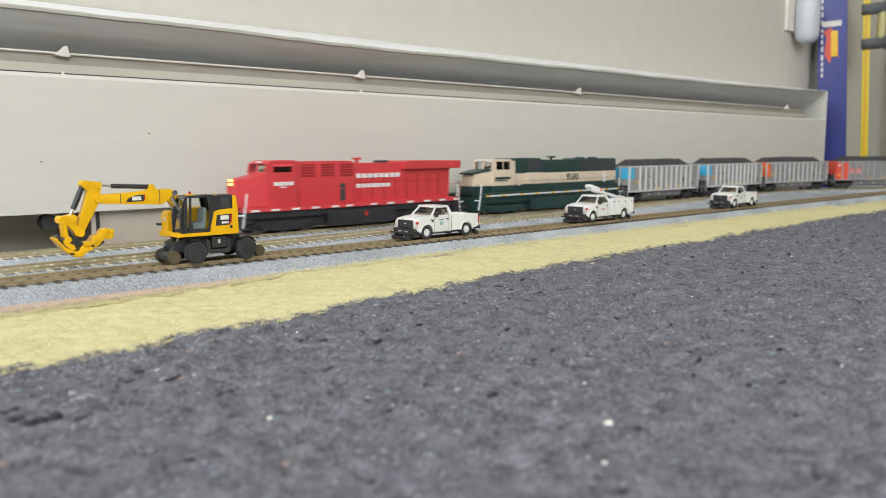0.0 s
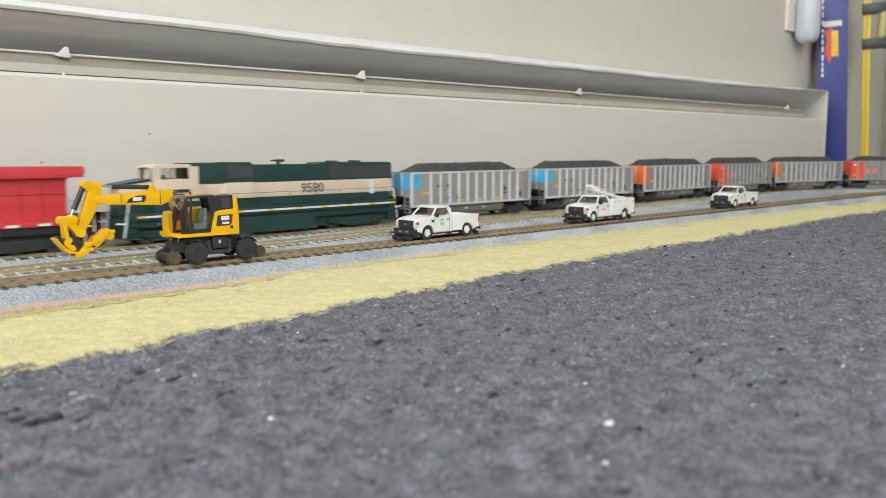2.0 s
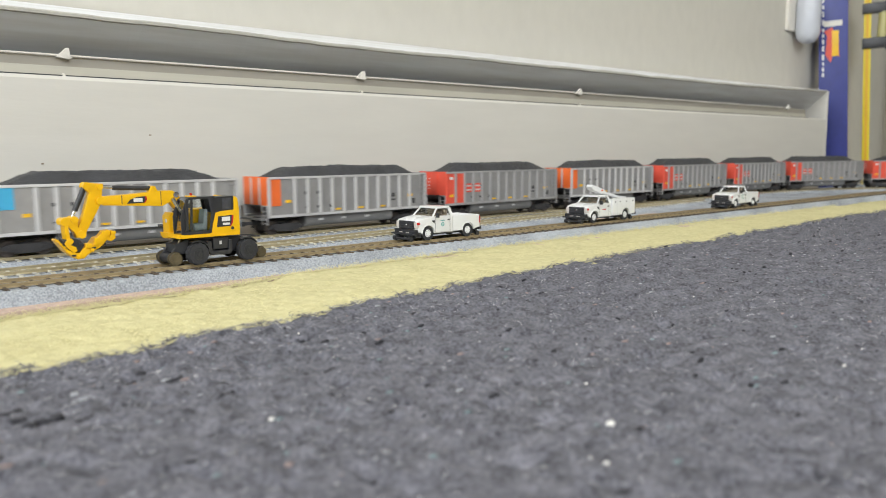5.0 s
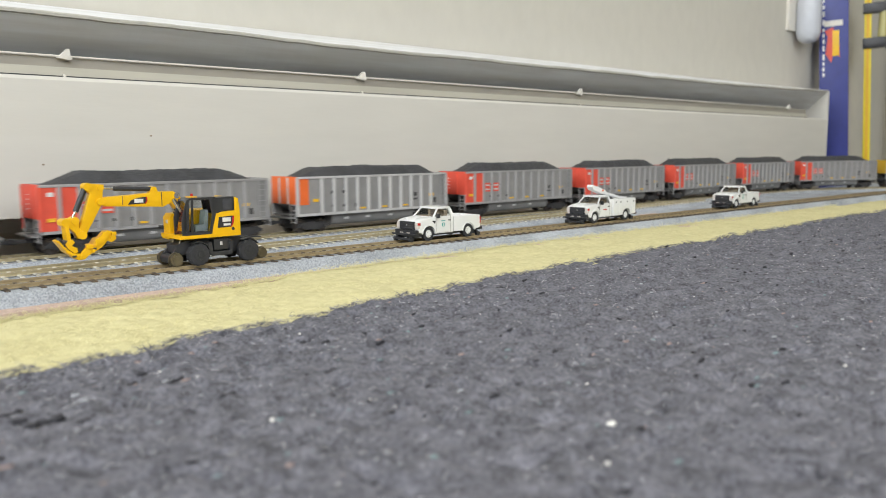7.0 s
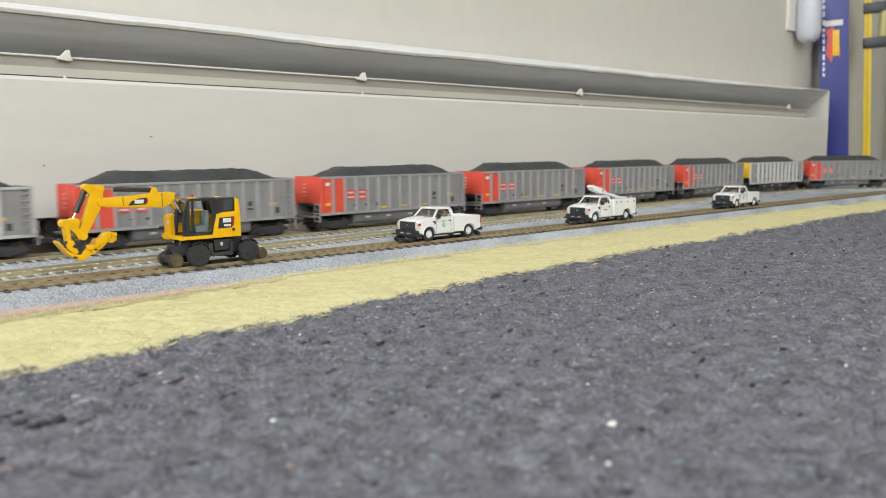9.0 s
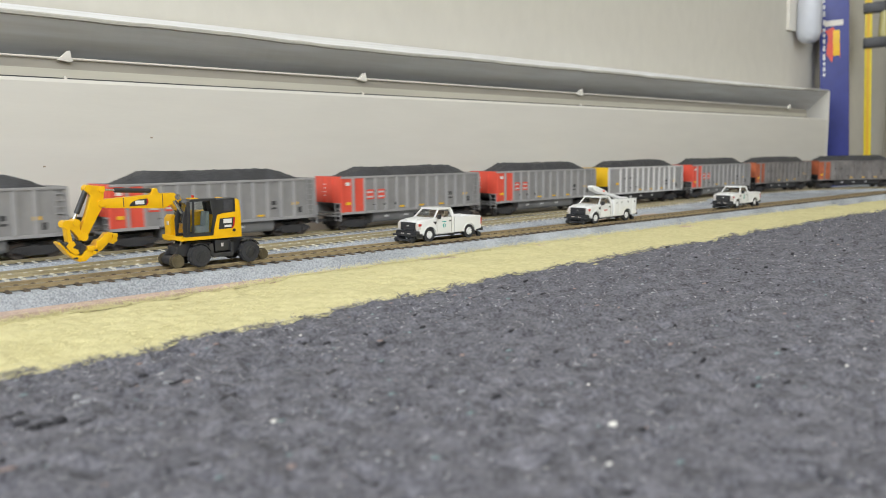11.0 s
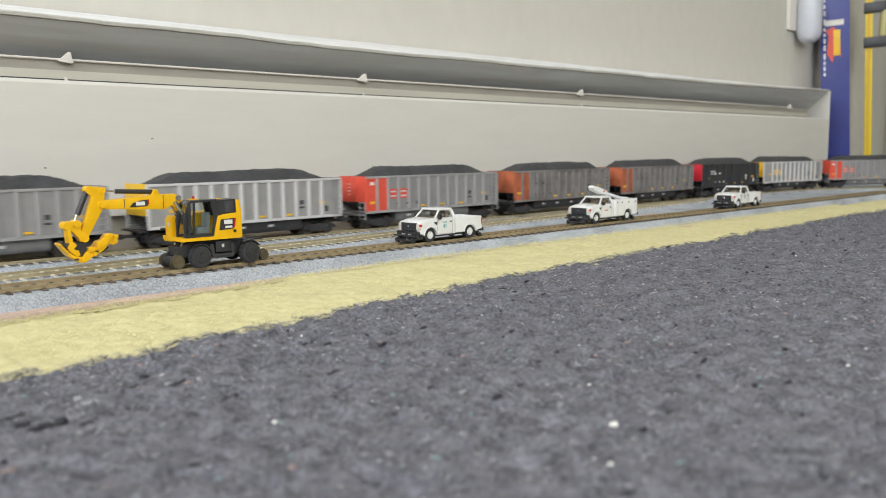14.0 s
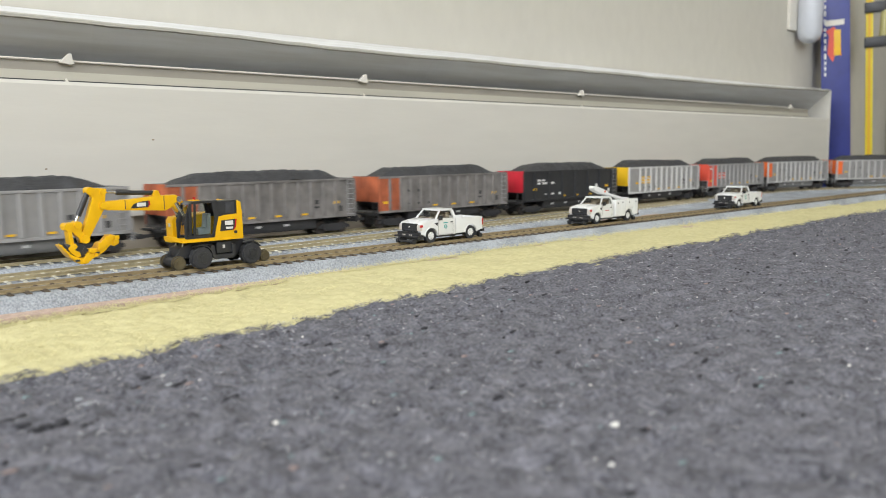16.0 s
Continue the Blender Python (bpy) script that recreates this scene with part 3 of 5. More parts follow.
def coal_car(style, end, ribs, panel, label, seed, lower="grey", logo=None, end_low=22.0):
    """A bathtub coal gondola, front end towards -x."""
    car = thing("coal_car", label, "coal wagon", group="coal train")
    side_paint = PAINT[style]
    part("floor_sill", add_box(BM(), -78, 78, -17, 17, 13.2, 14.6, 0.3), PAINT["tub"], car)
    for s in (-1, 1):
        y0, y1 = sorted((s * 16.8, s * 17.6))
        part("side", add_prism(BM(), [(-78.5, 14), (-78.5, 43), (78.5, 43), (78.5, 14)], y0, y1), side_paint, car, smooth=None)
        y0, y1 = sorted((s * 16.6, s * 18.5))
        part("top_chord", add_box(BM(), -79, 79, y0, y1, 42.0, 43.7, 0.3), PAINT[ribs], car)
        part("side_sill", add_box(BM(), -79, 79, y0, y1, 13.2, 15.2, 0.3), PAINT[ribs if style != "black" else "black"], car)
        if panel:
            y0, y1 = sorted((s * 17.6, s * 18.0))
            lo = 15.2 if panel > 14 else end_low
            part("end_colour_panel", add_box(BM(), -78.6, -78.6 + panel, y0, y1, lo, 42.0), PAINT[end], car)
    for s in (-1, 1):
        x0, x1 = sorted((s * 77.6, s * 79.0))
        part("end_sheet", add_box(BM(), x0, x1, -18.2, 18.2, 22.5, 43.8, 0.3), PAINT[end] if s < 0 and end_low < 23 else side_paint, car)
        if s < 0 and end_low > 23:
            for yy in (-12, 0, 12):
                part("end_colour_panel", add_box(BM(), -79.4, -78.9, yy - 5.0, yy + 5.0, end_low, 41.6), PAINT[end], car, smooth=None)
        if s < 0 and panel:
            for yy in (-6, 6):
                part("end_post", add_box(BM(), -79.8, -79.0, yy - 0.8, yy + 0.8, 22.5, 43.0, 0.2), PAINT[end if end in ("yellow", "crimson", "rust_end", "red") else ribs], car)
        # open lower end with slope sheet, ladders and platform
        bm = BM()
        add_prism(bm, [(s * 78, 22.5), (s * 62, 14.5), (s * 61, 14.5), (s * 77, 23)], -15, 15)
        part("slope_sheet", bm, PAINT["dark" if lower == "black" else "tub"], car, smooth=None)
        x0, x1 = sorted((s * 79, s * 84))
        part("end_platform", add_box(BM(), x0, x1, -15, 15, 11.6, 13.0, 0.3), PAINT["dark" if lower == "black" else "tub"], car)
        steel = PAINT["rib_dull" if lower != "black" else "dark"]
        frame_line = [(-18.0, 8), (-18.0, 22.6), (-10.1, 22.6), (-10.1, 8), (-10.9, 8), (-10.9, 21.8), (-17.2, 21.8), (-17.2, 8)]
        ladder = part("end_ladder", add_prism(BM(), frame_line, s * 80 - 0.4, s * 80 + 0.4, axis="x"), steel, car, smooth=None)
        rung = mesh_of(add_box(BM(), -0.3, 0.3, -3.3, 3.3, -0.3, 0.3), "rung", steel)
        for z in (9, 12, 15, 18):
            piece("rung", rung, ladder, s * 80, -14.05, z)
        coupler(car, s * 82, s)
    # side ladder at the rear
    frame_line = [(70.5, 14.5), (70.5, 42.6), (77.5, 42.6), (77.5, 14.5), (76.9, 14.5), (76.9, 42.0), (71.1, 42.0), (71.1, 14.5)]
    ladder = part("side_ladder", add_prism(BM(), frame_line, -19.1, -18.5), PAINT["rib_dull"], car, smooth=None)
    rung = mesh_of(add_box(BM(), -2.95, 2.95, -0.25, 0.25, -0.3, 0.3), "rung", PAINT["rib_dull"])
    for z in range(15, 40, 4):
        piece("rung", rung, ladder, 74.0, -18.85, z + 0.3)
    # ribs
    if ribs != "none":
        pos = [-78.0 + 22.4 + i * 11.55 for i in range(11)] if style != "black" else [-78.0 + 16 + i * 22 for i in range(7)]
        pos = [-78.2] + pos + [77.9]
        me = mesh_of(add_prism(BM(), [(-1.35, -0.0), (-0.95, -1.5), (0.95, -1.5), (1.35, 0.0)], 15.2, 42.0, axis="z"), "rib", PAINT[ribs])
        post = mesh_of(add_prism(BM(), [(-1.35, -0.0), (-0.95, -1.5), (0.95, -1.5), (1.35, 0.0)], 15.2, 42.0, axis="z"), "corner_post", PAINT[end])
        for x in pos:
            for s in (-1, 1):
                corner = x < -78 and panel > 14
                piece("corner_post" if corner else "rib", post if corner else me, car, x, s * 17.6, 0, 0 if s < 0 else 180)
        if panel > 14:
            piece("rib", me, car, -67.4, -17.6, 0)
    # yellow marks, stencils and data blocks on both sides
    me = mesh_of(add_box(BM(), -2.6, 2.6, -0.35, 0.35, -0.7, 0.7), "reflector", PAINT["mark"])
    me_big = mesh_of(add_box(BM(), -2.4, 2.4, -0.35, 0.35, -1.1, 1.1), "reflector", PAINT["mark"])
    off = 18.3 if panel and panel > 14 else 17.95
    for s in (-1, 1):
        piece("reflector", me_big, car, -61.5 if panel < 14 else -72.5, s * off, 25.2 if panel < 14 else 22)
        piece("reflector", me_big, car, 60.5, s * 17.9, 25)
        for x in (-15.5, 7.2, 30.5):
            piece("reflector", me, car, x, s * 17.9, 17.2)
        for x, z, w, h in ((-45, 31, 4.2, 2.2), (-33.6, 31, 4.6, 2.2), (-45, 20, 3.6, 1.0), (-33.6, 20, 4, 1.8), (-22, 20, 3.4, 2.4), (41.8, 22, 4.4, 1.4), (41.8, 26, 3.4, 3.2), (64.5, 20, 3, 4.4)):
            bm = add_box(BM(), x - w / 2, x + w / 2, s * 17.85 - 0.15, s * 17.85 + 0.15, z - h / 2, z + h / 2)
            part("data_block", bm, PAINT["white"] if style == "black" else PAINT["stencil"], car, smooth=None)
        if logo:
            for x in (-50.0, -38.5):
                em = part("side_emblem", add_box(BM(), x - 3.9, x + 3.9, s * 17.9 - 0.2, s * 17.9 + 0.2, 24.6, 32.6), PAINT[logo], car, smooth=None)
                for z in (26.6, 30.4):
                    part("emblem_bar", add_box(BM(), x - 3.0, x + 3.0, s * 18.15 - 0.1, s * 18.15 + 0.1, z - 0.7, z + 0.7), PAINT["rib"], em, smooth=None)
    if style == "black":
        bm = BM()
        for x, z, w in ((-58, 34, 5), (-51, 34, 5), (-58, 31, 5), (-50, 31, 6)):
            add_box(bm, x, x + w, -18.1, -17.8, z - 0.9, z + 0.9)
        part("lettering_bar", bm, PAINT["white"], car)
    if end in ("red", "crimson"):
        bm = BM()
        for z in (28, 31, 34, 37):
            add_box(bm, -79.35, -78.9, 3.5, 3.5 + (4.5 if z % 2 else 3.2), z, z + 0.8)
        part("end_lettering", bm, PAINT["white"], car)
        if panel > 14:
            part("road_mark", add_box(BM(), -74.5, -70.5, -18.25, -17.9, 36.4, 39), PAINT["white"], car)
    # round-bottomed tub between the trucks
    outline = [(-14.5, 14.2)] + arc(-9.5, 9.3, 4.8, 180, 270, 6) + arc(9.5, 9.3, 4.8, 270, 360, 6) + [(14.5, 14.2)]
    part("tub", add_prism(BM(), outline, -44, 44, 1.2, axis="x"), PAINT["dark" if lower == "black" else "tub"], car)
    part("centre_sill", add_box(BM(), -82, 82, -3.5, 3.5, 7.6, 13.2, 0.3), PAINT["dark"], car)
    me = mesh_of(add_box(BM(), -2.2, 2.2, -0.3, 0.3, -0.8, 0.8), "tub_mark", PAINT["rib"])
    for x in (-30, -8, 16):
        piece("tub_mark", me, car, x, -14.5, 9.6)
    heap = coal_heap(seed)
    heap.parent = car
    heap["label"] = "heaped black coal load"
    for cx in (-61, 61):
        bogie(car, cx, (-10, 10), 5.0, 15, PAINT["dark"])
    return car


STYLES = {
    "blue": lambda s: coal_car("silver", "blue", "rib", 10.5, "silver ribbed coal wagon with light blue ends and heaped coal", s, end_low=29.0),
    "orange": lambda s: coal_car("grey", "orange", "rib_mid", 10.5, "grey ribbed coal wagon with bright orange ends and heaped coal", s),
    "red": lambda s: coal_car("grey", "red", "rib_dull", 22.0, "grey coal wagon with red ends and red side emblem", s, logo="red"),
    "yellow": lambda s: coal_car("silver", "yellow", "rib", 0.0, "silver ribbed coal wagon with a yellow end, loaded", s, lower="black"),
    "amber": lambda s: coal_car("silver", "yellow", "rib", 0.0, "silver coal wagon with yellow end and orange side emblem", s, lower="black", logo="mark"),
    "rust": lambda s: coal_car("rusty", "rust_end", "rusty", 22.0, "weathered grey coal wagon with rusty orange ends", s, lower="black"),
    "black": lambda s: coal_car("black", "crimson", "black", 0.0, "black coal wagon with a crimson end and white lettering", s, lower="black"),
}
ORDER = ("blue blue orange red orange red red red red red yellow red rust rust black amber red orange orange").split()
CAR_LENGTH, CAR_STEP = 157.6, 182.3
TRAIN, made = [], {}
for k, style in enumerate(ORDER):
    key = (style, k % 2)
    if key not in made:
        made[key] = STYLES[style](len(made))
        car = made[key]
    else:
        car = copy_thing(made[key], Matrix.Identity(4))
    car.scale.x = CAR_LENGTH / 158.0
    TRAIN.append((car, 77.0 + CAR_STEP * k))


def bars(parent, name, rows, y, material, thick=0.25):
    bm = BM()
    for x0, x1, z0, z1 in rows:
        add_box(bm, x0, x1, y - thick, y + thick, z0, z1)
    return part(name, bm, material, parent)


def handrail(parent, pts, y, z0, z1, material, r=0.16):
    """Stanchions with a rail along a walkway."""
    for x in pts:
        part("stanchion", add_rod(BM(), (x, y, z0), (x, y, z1), r, 6), material, parent)
    part("handrail", add_rod(BM(), (pts[0], y, z1), (pts[-1], y, z1), r, 6), material, parent)


def steps_and_pilot(parent, material, edge):
    for s in (-1, 1):
        bm = BM()
        e = 106 if s < 0 else 114
        x0, x1 = sorted((s * (e - 7), s * e))
        add_box(bm, x0, x1, -16, 16, 4, 17, 0.5)
        part("pilot", bm, material, parent)
        for q in (-1, 1):
            bm = BM()
            for z in (4.5, 9, 13.2):
                x0, x1 = sorted((s * (e - 6.5), s * (e - 0.5)))
                y0, y1 = sorted((q * 15.8, q * 18))
                add_box(bm, x0, x1, y0, y1, z, z + 0.8)
            part("step", bm, edge, parent)
        for q in (-1, 1):
            bm = add_rod(add_rod(BM(), (s * (e + 1.5), q * 16, 6), (s * (e - 2.5), q * 16, 31), 0.6, 6), (s * (e + 0.6), q * 16, 15), (s * (e + 6), q * 15, 15.4), 0.6, 6)
            part("grab_iron", bm, PAINT["rail_white"], parent)
        coupler(parent, s * (e + 1), s)


def red_locomotive():
    lo = thing("red_locomotive", "red diesel locomotive with white lettering bars and black underframe", "locomotive", group="coal train")
    R, B = PAINT["loco_red"], PAINT["black"]
    part("walkway", add_box(BM(), -104, 113, -17, 17, 17.0, 20.0, 0.4), R, lo)
    bars(lo, "edge_mark", [(x, x + 7, 17.4, 19.0) for x in (-101, -84, -66, -48, -29, -15, 10, 28, 50, 70, 88, 106)], -17.1, PAINT["white"])
    # short nose, tapered towards the front
    bm = BM()
    v = []
    for x, z, w in ((-108, 20, 7.5), (-107, 41.0, 7.0), (-86, 44.4, 12.0), (-83, 20, 12.6)):
        v.append((bm.verts.new((x, -w, z)), bm.verts.new((x, w, z))))
    for i in range(4):
        j = (i + 1) % 4
        bm.faces.new((v[i][0], v[i][1], v[j][1], v[j][0]))
    bm.faces.new([q[0] for q in v][::-1])
    bm.faces.new([q[1] for q in v])
    bmesh.ops.recalc_face_normals(bm, faces=bm.faces)
    bmesh.ops.bevel(bm, geom=list(bm.edges), offset=0.8, segments=2, affect="EDGES")
    part("nose", bm, R, lo)
    # cab with open windows round a dark interior
    cab = part("cab", add_prism(BM(), [(-86, 20), (-86, 44.5), (-84.8, 46), (-59, 46), (-59, 20)], -13.2, 13.2, 0.5), R, lo)
    part("cab_roof", add_prism(BM(), [(-83.6, 52.3), (-82.0, 54.2), (-79.5, 55), (-59, 55), (-59, 52.3)], -13.0, 13.0, 0.7), R, cab)
    for x0, x1 in ((-84, -79), (-63.0, -59)):
        for s in (-1, 1):
            y0, y1 = sorted((s * 11.8, s * 13.1))
            part("window_post", add_box(BM(), x0, x1, y0, y1, 45.5, 53), R, cab)
    for yy in (-12.2, 0, 12.2):
        part("windscreen_post", add_quad(BM(), (-85.8, yy - 0.9, 45.5), (-83.4, yy - 0.9, 53), (-83.4, yy + 0.9, 53), (-85.8, yy + 0.9, 45.5), 0.8), R, cab)
    for s in (-1, 1):
        part("side_window", add_box(BM(), -80, -63.5, s * 12.4 - 0.1, s * 12.4 + 0.1, 45.8, 52.4), GLASS_DARK, cab)
        part("windscreen", add_quad(BM(), (-85.2, s * 6 - 5.0, 45.8), (-83.1, s * 6 - 5.0, 52.4), (-83.1, s * 6 + 5.0, 52.4), (-85.2, s * 6 + 5.0, 45.8), 0.15), GLASS_DARK, cab)
    for s in (-1, 1):
        part("sunshade", add_quad(BM(), (-79.5, s * 13.0, 52.4), (-62.5, s * 13.0, 52.4), (-62.5, s * 15.2, 50.6), (-79.5, s * 15.2, 50.6), 0.4), R, cab)
    part("cab_back", add_box(BM(), -60.5, -59, -12, 12, 45.5, 53), PAINT["tan"], cab)
    part("control_stand", add_box(BM(), -80, -75, -6, 6, 44, 48.5, 0.5), PAINT["tan"], cab)
    for z in (40.5, 37.6):
        part("headlight", add_box(BM(), -108.4, -107.0, -2.6, 2.6, z - 0.9, z + 0.9, 0.3), PAINT["lamp"], lo)
    part("number_board", add_box(BM(), -84.2, -82.4, -3, 3, 53, 54.4, 0.2), PAINT["white"], lo)
    # long hood
    part("equipment_hood", add_prism(BM(), [(-59, 20), (-59, 53.2), (-58, 54), (-4, 54), (-1, 52), (-1, 20)], -10.5, 10.5, 0.5), R, lo)
    part("engine_hood", add_prism(BM(), [(-1, 20), (-1, 51), (0, 52), (112, 52), (108, 44), (107, 20)], -9.4, 9.4, 0.5), R, lo)
    part("radiator", add_prism(BM(), [(50, 46.4), (50, 52.6), (54, 53.6), (117, 53.2), (118, 51), (117, 46.4)], -14.5, 14.5, 0.5), R, lo)
    for s in (-1, 1):
        for i in range(3):
            x = -53 + i * 18.5
            bm = BM()
            for k in range(5):
                add_box(bm, x, x + 13, s * 10.6 - 0.35, s * 10.6 + 0.35, 42.2 + k * 2.1, 43.4 + k * 2.1)
            part("louvre", bm, PAINT["loco_grille"], lo)
        bm = BM()
        for i in range(8):
            x = 5 + i * 12.6
            add_box(bm, x, x + 0.5, s * 9.5 - 0.2, s * 9.5 + 0.2, 22, 42)
        add_box(bm, 2, 106, s * 9.5 - 0.2, s * 9.5 + 0.2, 36.0, 36.4)
        part("hood_door", bm, PAINT["loco_grille"], lo)
        part("radiator_grille", add_box(BM(), 56, 112, s * 14.6 - 0.2, s * 14.6 + 0.2, 48, 52), PAINT["loco_red"], lo)
        part("recess", add_box(BM(), -16, -11, s * 10.6 - 0.2, s * 10.6 + 0.2, 22, 36), PAINT["grille"], lo)
    # two rows of white lettering, drawn as bars
    bars(lo, "lettering_bar", [(1 + i * 6.0, 5.9 + i * 6.0, 39.8, 43.4) for i in range(8)] + [(1 + i * 5.3, 5.4 + i * 5.3, 31.6, 35.0) for i in range(7)],
         -9.7, PAINT["white"])
    bars(lo, "cab_lettering", [(-79 + i * 4.4, -75.2 + i * 4.4, 36.0, 38.8) for i in range(4)] + [(-74, -68, 34.4, 35.2)], -13.5, PAINT["white"])
    bm = add_box(BM(), 8, 10.5, -1, 1, 52, 56)
    for d in (-1.6, 0, 1.6):
        add_rod(bm, (5, d, 55.6), (12, d, 55.6), 0.5, 8, 1.0)
    part("horn", bm, R, lo)
    part("exhaust_stack", add_box(BM(), 30, 40, -4, 4, 51.5, 54, 0.4), PAINT["grille"], lo)
    # underframe
    part("underframe", add_prism(BM(), [(-100, 17), (-100, 6), (-92, 3.4), (100, 3.4), (108, 6), (108, 17)], -10.6, 10.6, 0.4), B, lo)
    part("sill", add_box(BM(), -100, 108, -14.6, 14.6, 12, 17, 0.4), B, lo)
    part("fuel_tank", add_prism(BM(), [(-32, 15), (-32, 5), (-29, 2.5), (35, 2.5), (38, 5), (38, 15)], -15.5, 15.5, 1.0), B, lo)
    part("tank_label", add_box(BM(), 5, 8, -15.9, -15.5, 9, 12.5), PAINT["lamp_red"], lo)
    for cx in (-70, 77):
        bogie(lo, cx, (-21, 0, 21), 6.0, 28, B)
    steps_and_pilot(lo, B, B)
    for s in (-1, 1):
        handrail(lo, [-57, -37, -14, 8, 30, 52, 74, 96, 114], s * 16.6, 20, 32, R)
    return lo


def letters(text, parent, x, y, z, size, material):
    """Readable writing on a side that faces -y, as a mesh."""
    cu = bpy.data.curves.new("lettering", "FONT")
    cu.body, cu.size, cu.extrude, cu.align_x = text, size * MM, 0.15 * MM, "CENTER"
    tmp = new("lettering_source", cu)
    bpy.context.view_layer.update()
    me = bpy.data.meshes.new_from_object(tmp.evaluated_get(bpy.context.evaluated_depsgraph_get()))
    bpy.data.objects.remove(tmp)
    me.materials.clear()
    me.materials.append(material)
    ob = new("road_number", me)
    ob.parent = parent
    ob.matrix_basis = pose(x * MM, y * MM, z * MM, 90, 0, 0)
    return ob


def green_locomotive():
    lo = thing("green_locomotive", "dark green and cream diesel locomotive numbered 9580", "locomotive", group="coal train")
    G, C = PAINT["green"], PAINT["cream"]
    part("walkway", add_box(BM(), -105, 114, -17, 17, 16.5, 21.5, 0.4), G, lo)
    bars(lo, "sill_stripe", [(-99, 112, 18.3, 19.7)], -17.1, PAINT["rail_white"])
    bars(lo, "stripe_mark", [(x, x + 5, 18.3, 19.7) for x in (-99, -78, -52, -30, -6, 18, 40, 64, 86, 107)], -17.4, PAINT["mark"])
    bm = BM()
    v = []
    for x, z, w in ((-107, 28, 8.5), (-106.5, 38, 8.0), (-103, 41.4, 8.0), (-86, 42.6, 11.0), (-84, 28, 11)):
        v.append((bm.verts.new((x, -w, z)), bm.verts.new((x, w, z))))
    for i in range(5):
        j = (i + 1) % 5
        bm.faces.new((v[i][0], v[i][1], v[j][1], v[j][0]))
    bm.faces.new([q[0] for q in v][::-1])
    bm.faces.new([q[1] for q in v])
    bmesh.ops.recalc_face_normals(bm, faces=bm.faces)
    bmesh.ops.bevel(bm, geom=list(bm.edges), offset=0.7, segments=2, affect="EDGES")
    part("nose", bm, C, lo)
    part("nose_base", add_box(BM(), -107, -84, -9, 9, 20, 28, 0.5), G, lo)
    part("glare_panel", add_quad(BM(), (-108.8, -8.2, 39.4), (-87, -11.3, 42.6), (-87, 11.3, 42.6), (-108.8, 8.2, 39.4), 1.5), G, lo)
    cab = part("cab", add_prism(BM(), [(-86, 28), (-86, 43.5), (-55, 43.5), (-55, 28)], -13.2, 13.2, 0.5), C, lo)
    part("cab_base", add_box(BM(), -86, -55, -13.2, 13.2, 20, 28, 0.3), G, cab)
    part("cab_roof", add_prism(BM(), [(-86.4, 51.2), (-85.4, 52.8), (-82.4, 53.6), (-61, 53.6), (-58, 51.2)], -12.8, 12.8, 0.7), C, cab)
    for x0, x1 in ((-86, -81.2), (-62, -55)):
        for s in (-1, 1):
            y0, y1 = sorted((s * 11.8, s * 13.1))
            part("window_post", add_box(BM(), x0, x1, y0, y1, 43, 51.8), C, cab)
    for yy in (-12.2, 0, 12.2):
        part("windscreen_post", add_quad(BM(), (-85.8, yy - 0.9, 43), (-84.6, yy - 0.9, 52), (-84.6, yy + 0.9, 52), (-85.8, yy + 0.9, 43), 0.8), C, cab)
    for s in (-1, 1):
        part("side_window", add_box(BM(), -81, -62, s * 12.4 - 0.1, s * 12.4 + 0.1, 43.3, 51.3), GLASS_DARK, cab)
        part("window_frame", add_box(BM(), -72.2, -71.2, s * 12.6 - 0.2, s * 12.6 + 0.2, 43.3, 51.3), C, cab)
        part("windscreen", add_quad(BM(), (-85.4, s * 6 - 5.0, 43.4), (-84.3, s * 6 - 5.0, 51.4), (-84.3, s * 6 + 5.0, 51.4), (-85.4, s * 6 + 5.0, 43.4), 0.15), GLASS_DARK, cab)
    part("cab_back", add_box(BM(), -56.5, -55, -12, 12, 43, 52), PAINT["cream"], cab)
    part("control_stand", add_box(BM(), -80, -75, -6, 6, 42, 46.5, 0.5), PAINT["tan"], cab)
    bars(cab, "cab_emblem", [(-83, -62, 34.2, 36.4), (-84, -66, 32.6, 33.4)], -13.5, G)
    part("number_board", add_box(BM(), -87.2, -85.6, -6, 6, 51.8, 53.2, 0.2), PAINT["white"], cab)
    # hood: green below, a cream band, green above
    part("hood_base", add_box(BM(), -55, 112, -9.4, 9.4, 20, 28.3, 0.3), G, lo)
    part("hood_band", add_box(BM(), -55, 115, -9.6, 9.6, 28.3, 39.2, 0.3), C, lo)
    part("hood_top", add_prism(BM(), [(-60, 39.2), (-63.5, 52), (-62, 54.2), (-14, 54.4), (-12, 52.4), (44, 52.2), (46, 53.6), (113, 53), (115, 51.5), (115, 39.2)],
                               -9.5, 9.5, 0.5), G, lo)
    for s in (-1, 1):
        part("blower_bulge", add_box(BM(), -35, -13, s * 11 - 1.6, s * 11 + 1.6, 28.3, 39.8, 0.6), C, lo)
        part("blower_grille", add_box(BM(), -33, -12, s * 9.7 - 0.3, s * 9.7 + 0.3, 43, 52), PAINT["grille"], lo)
        part("radiator_grille", add_box(BM(), 53, 113, s * 9.7 - 0.3, s * 9.7 + 0.3, 40.4, 50), PAINT["grille"], lo)
        part("hood_door", add_box(BM(), -48, -44, s * 9.8 - 0.3, s * 9.8 + 0.3, 27, 38), C, lo)
        part("end_door", add_box(BM(), 92, 96, s * 9.8 - 0.3, s * 9.8 + 0.3, 27, 38), PAINT["rail_white"], lo)
    letters("9580", lo, 37.5, -9.85, 30.4, 10.2, G)
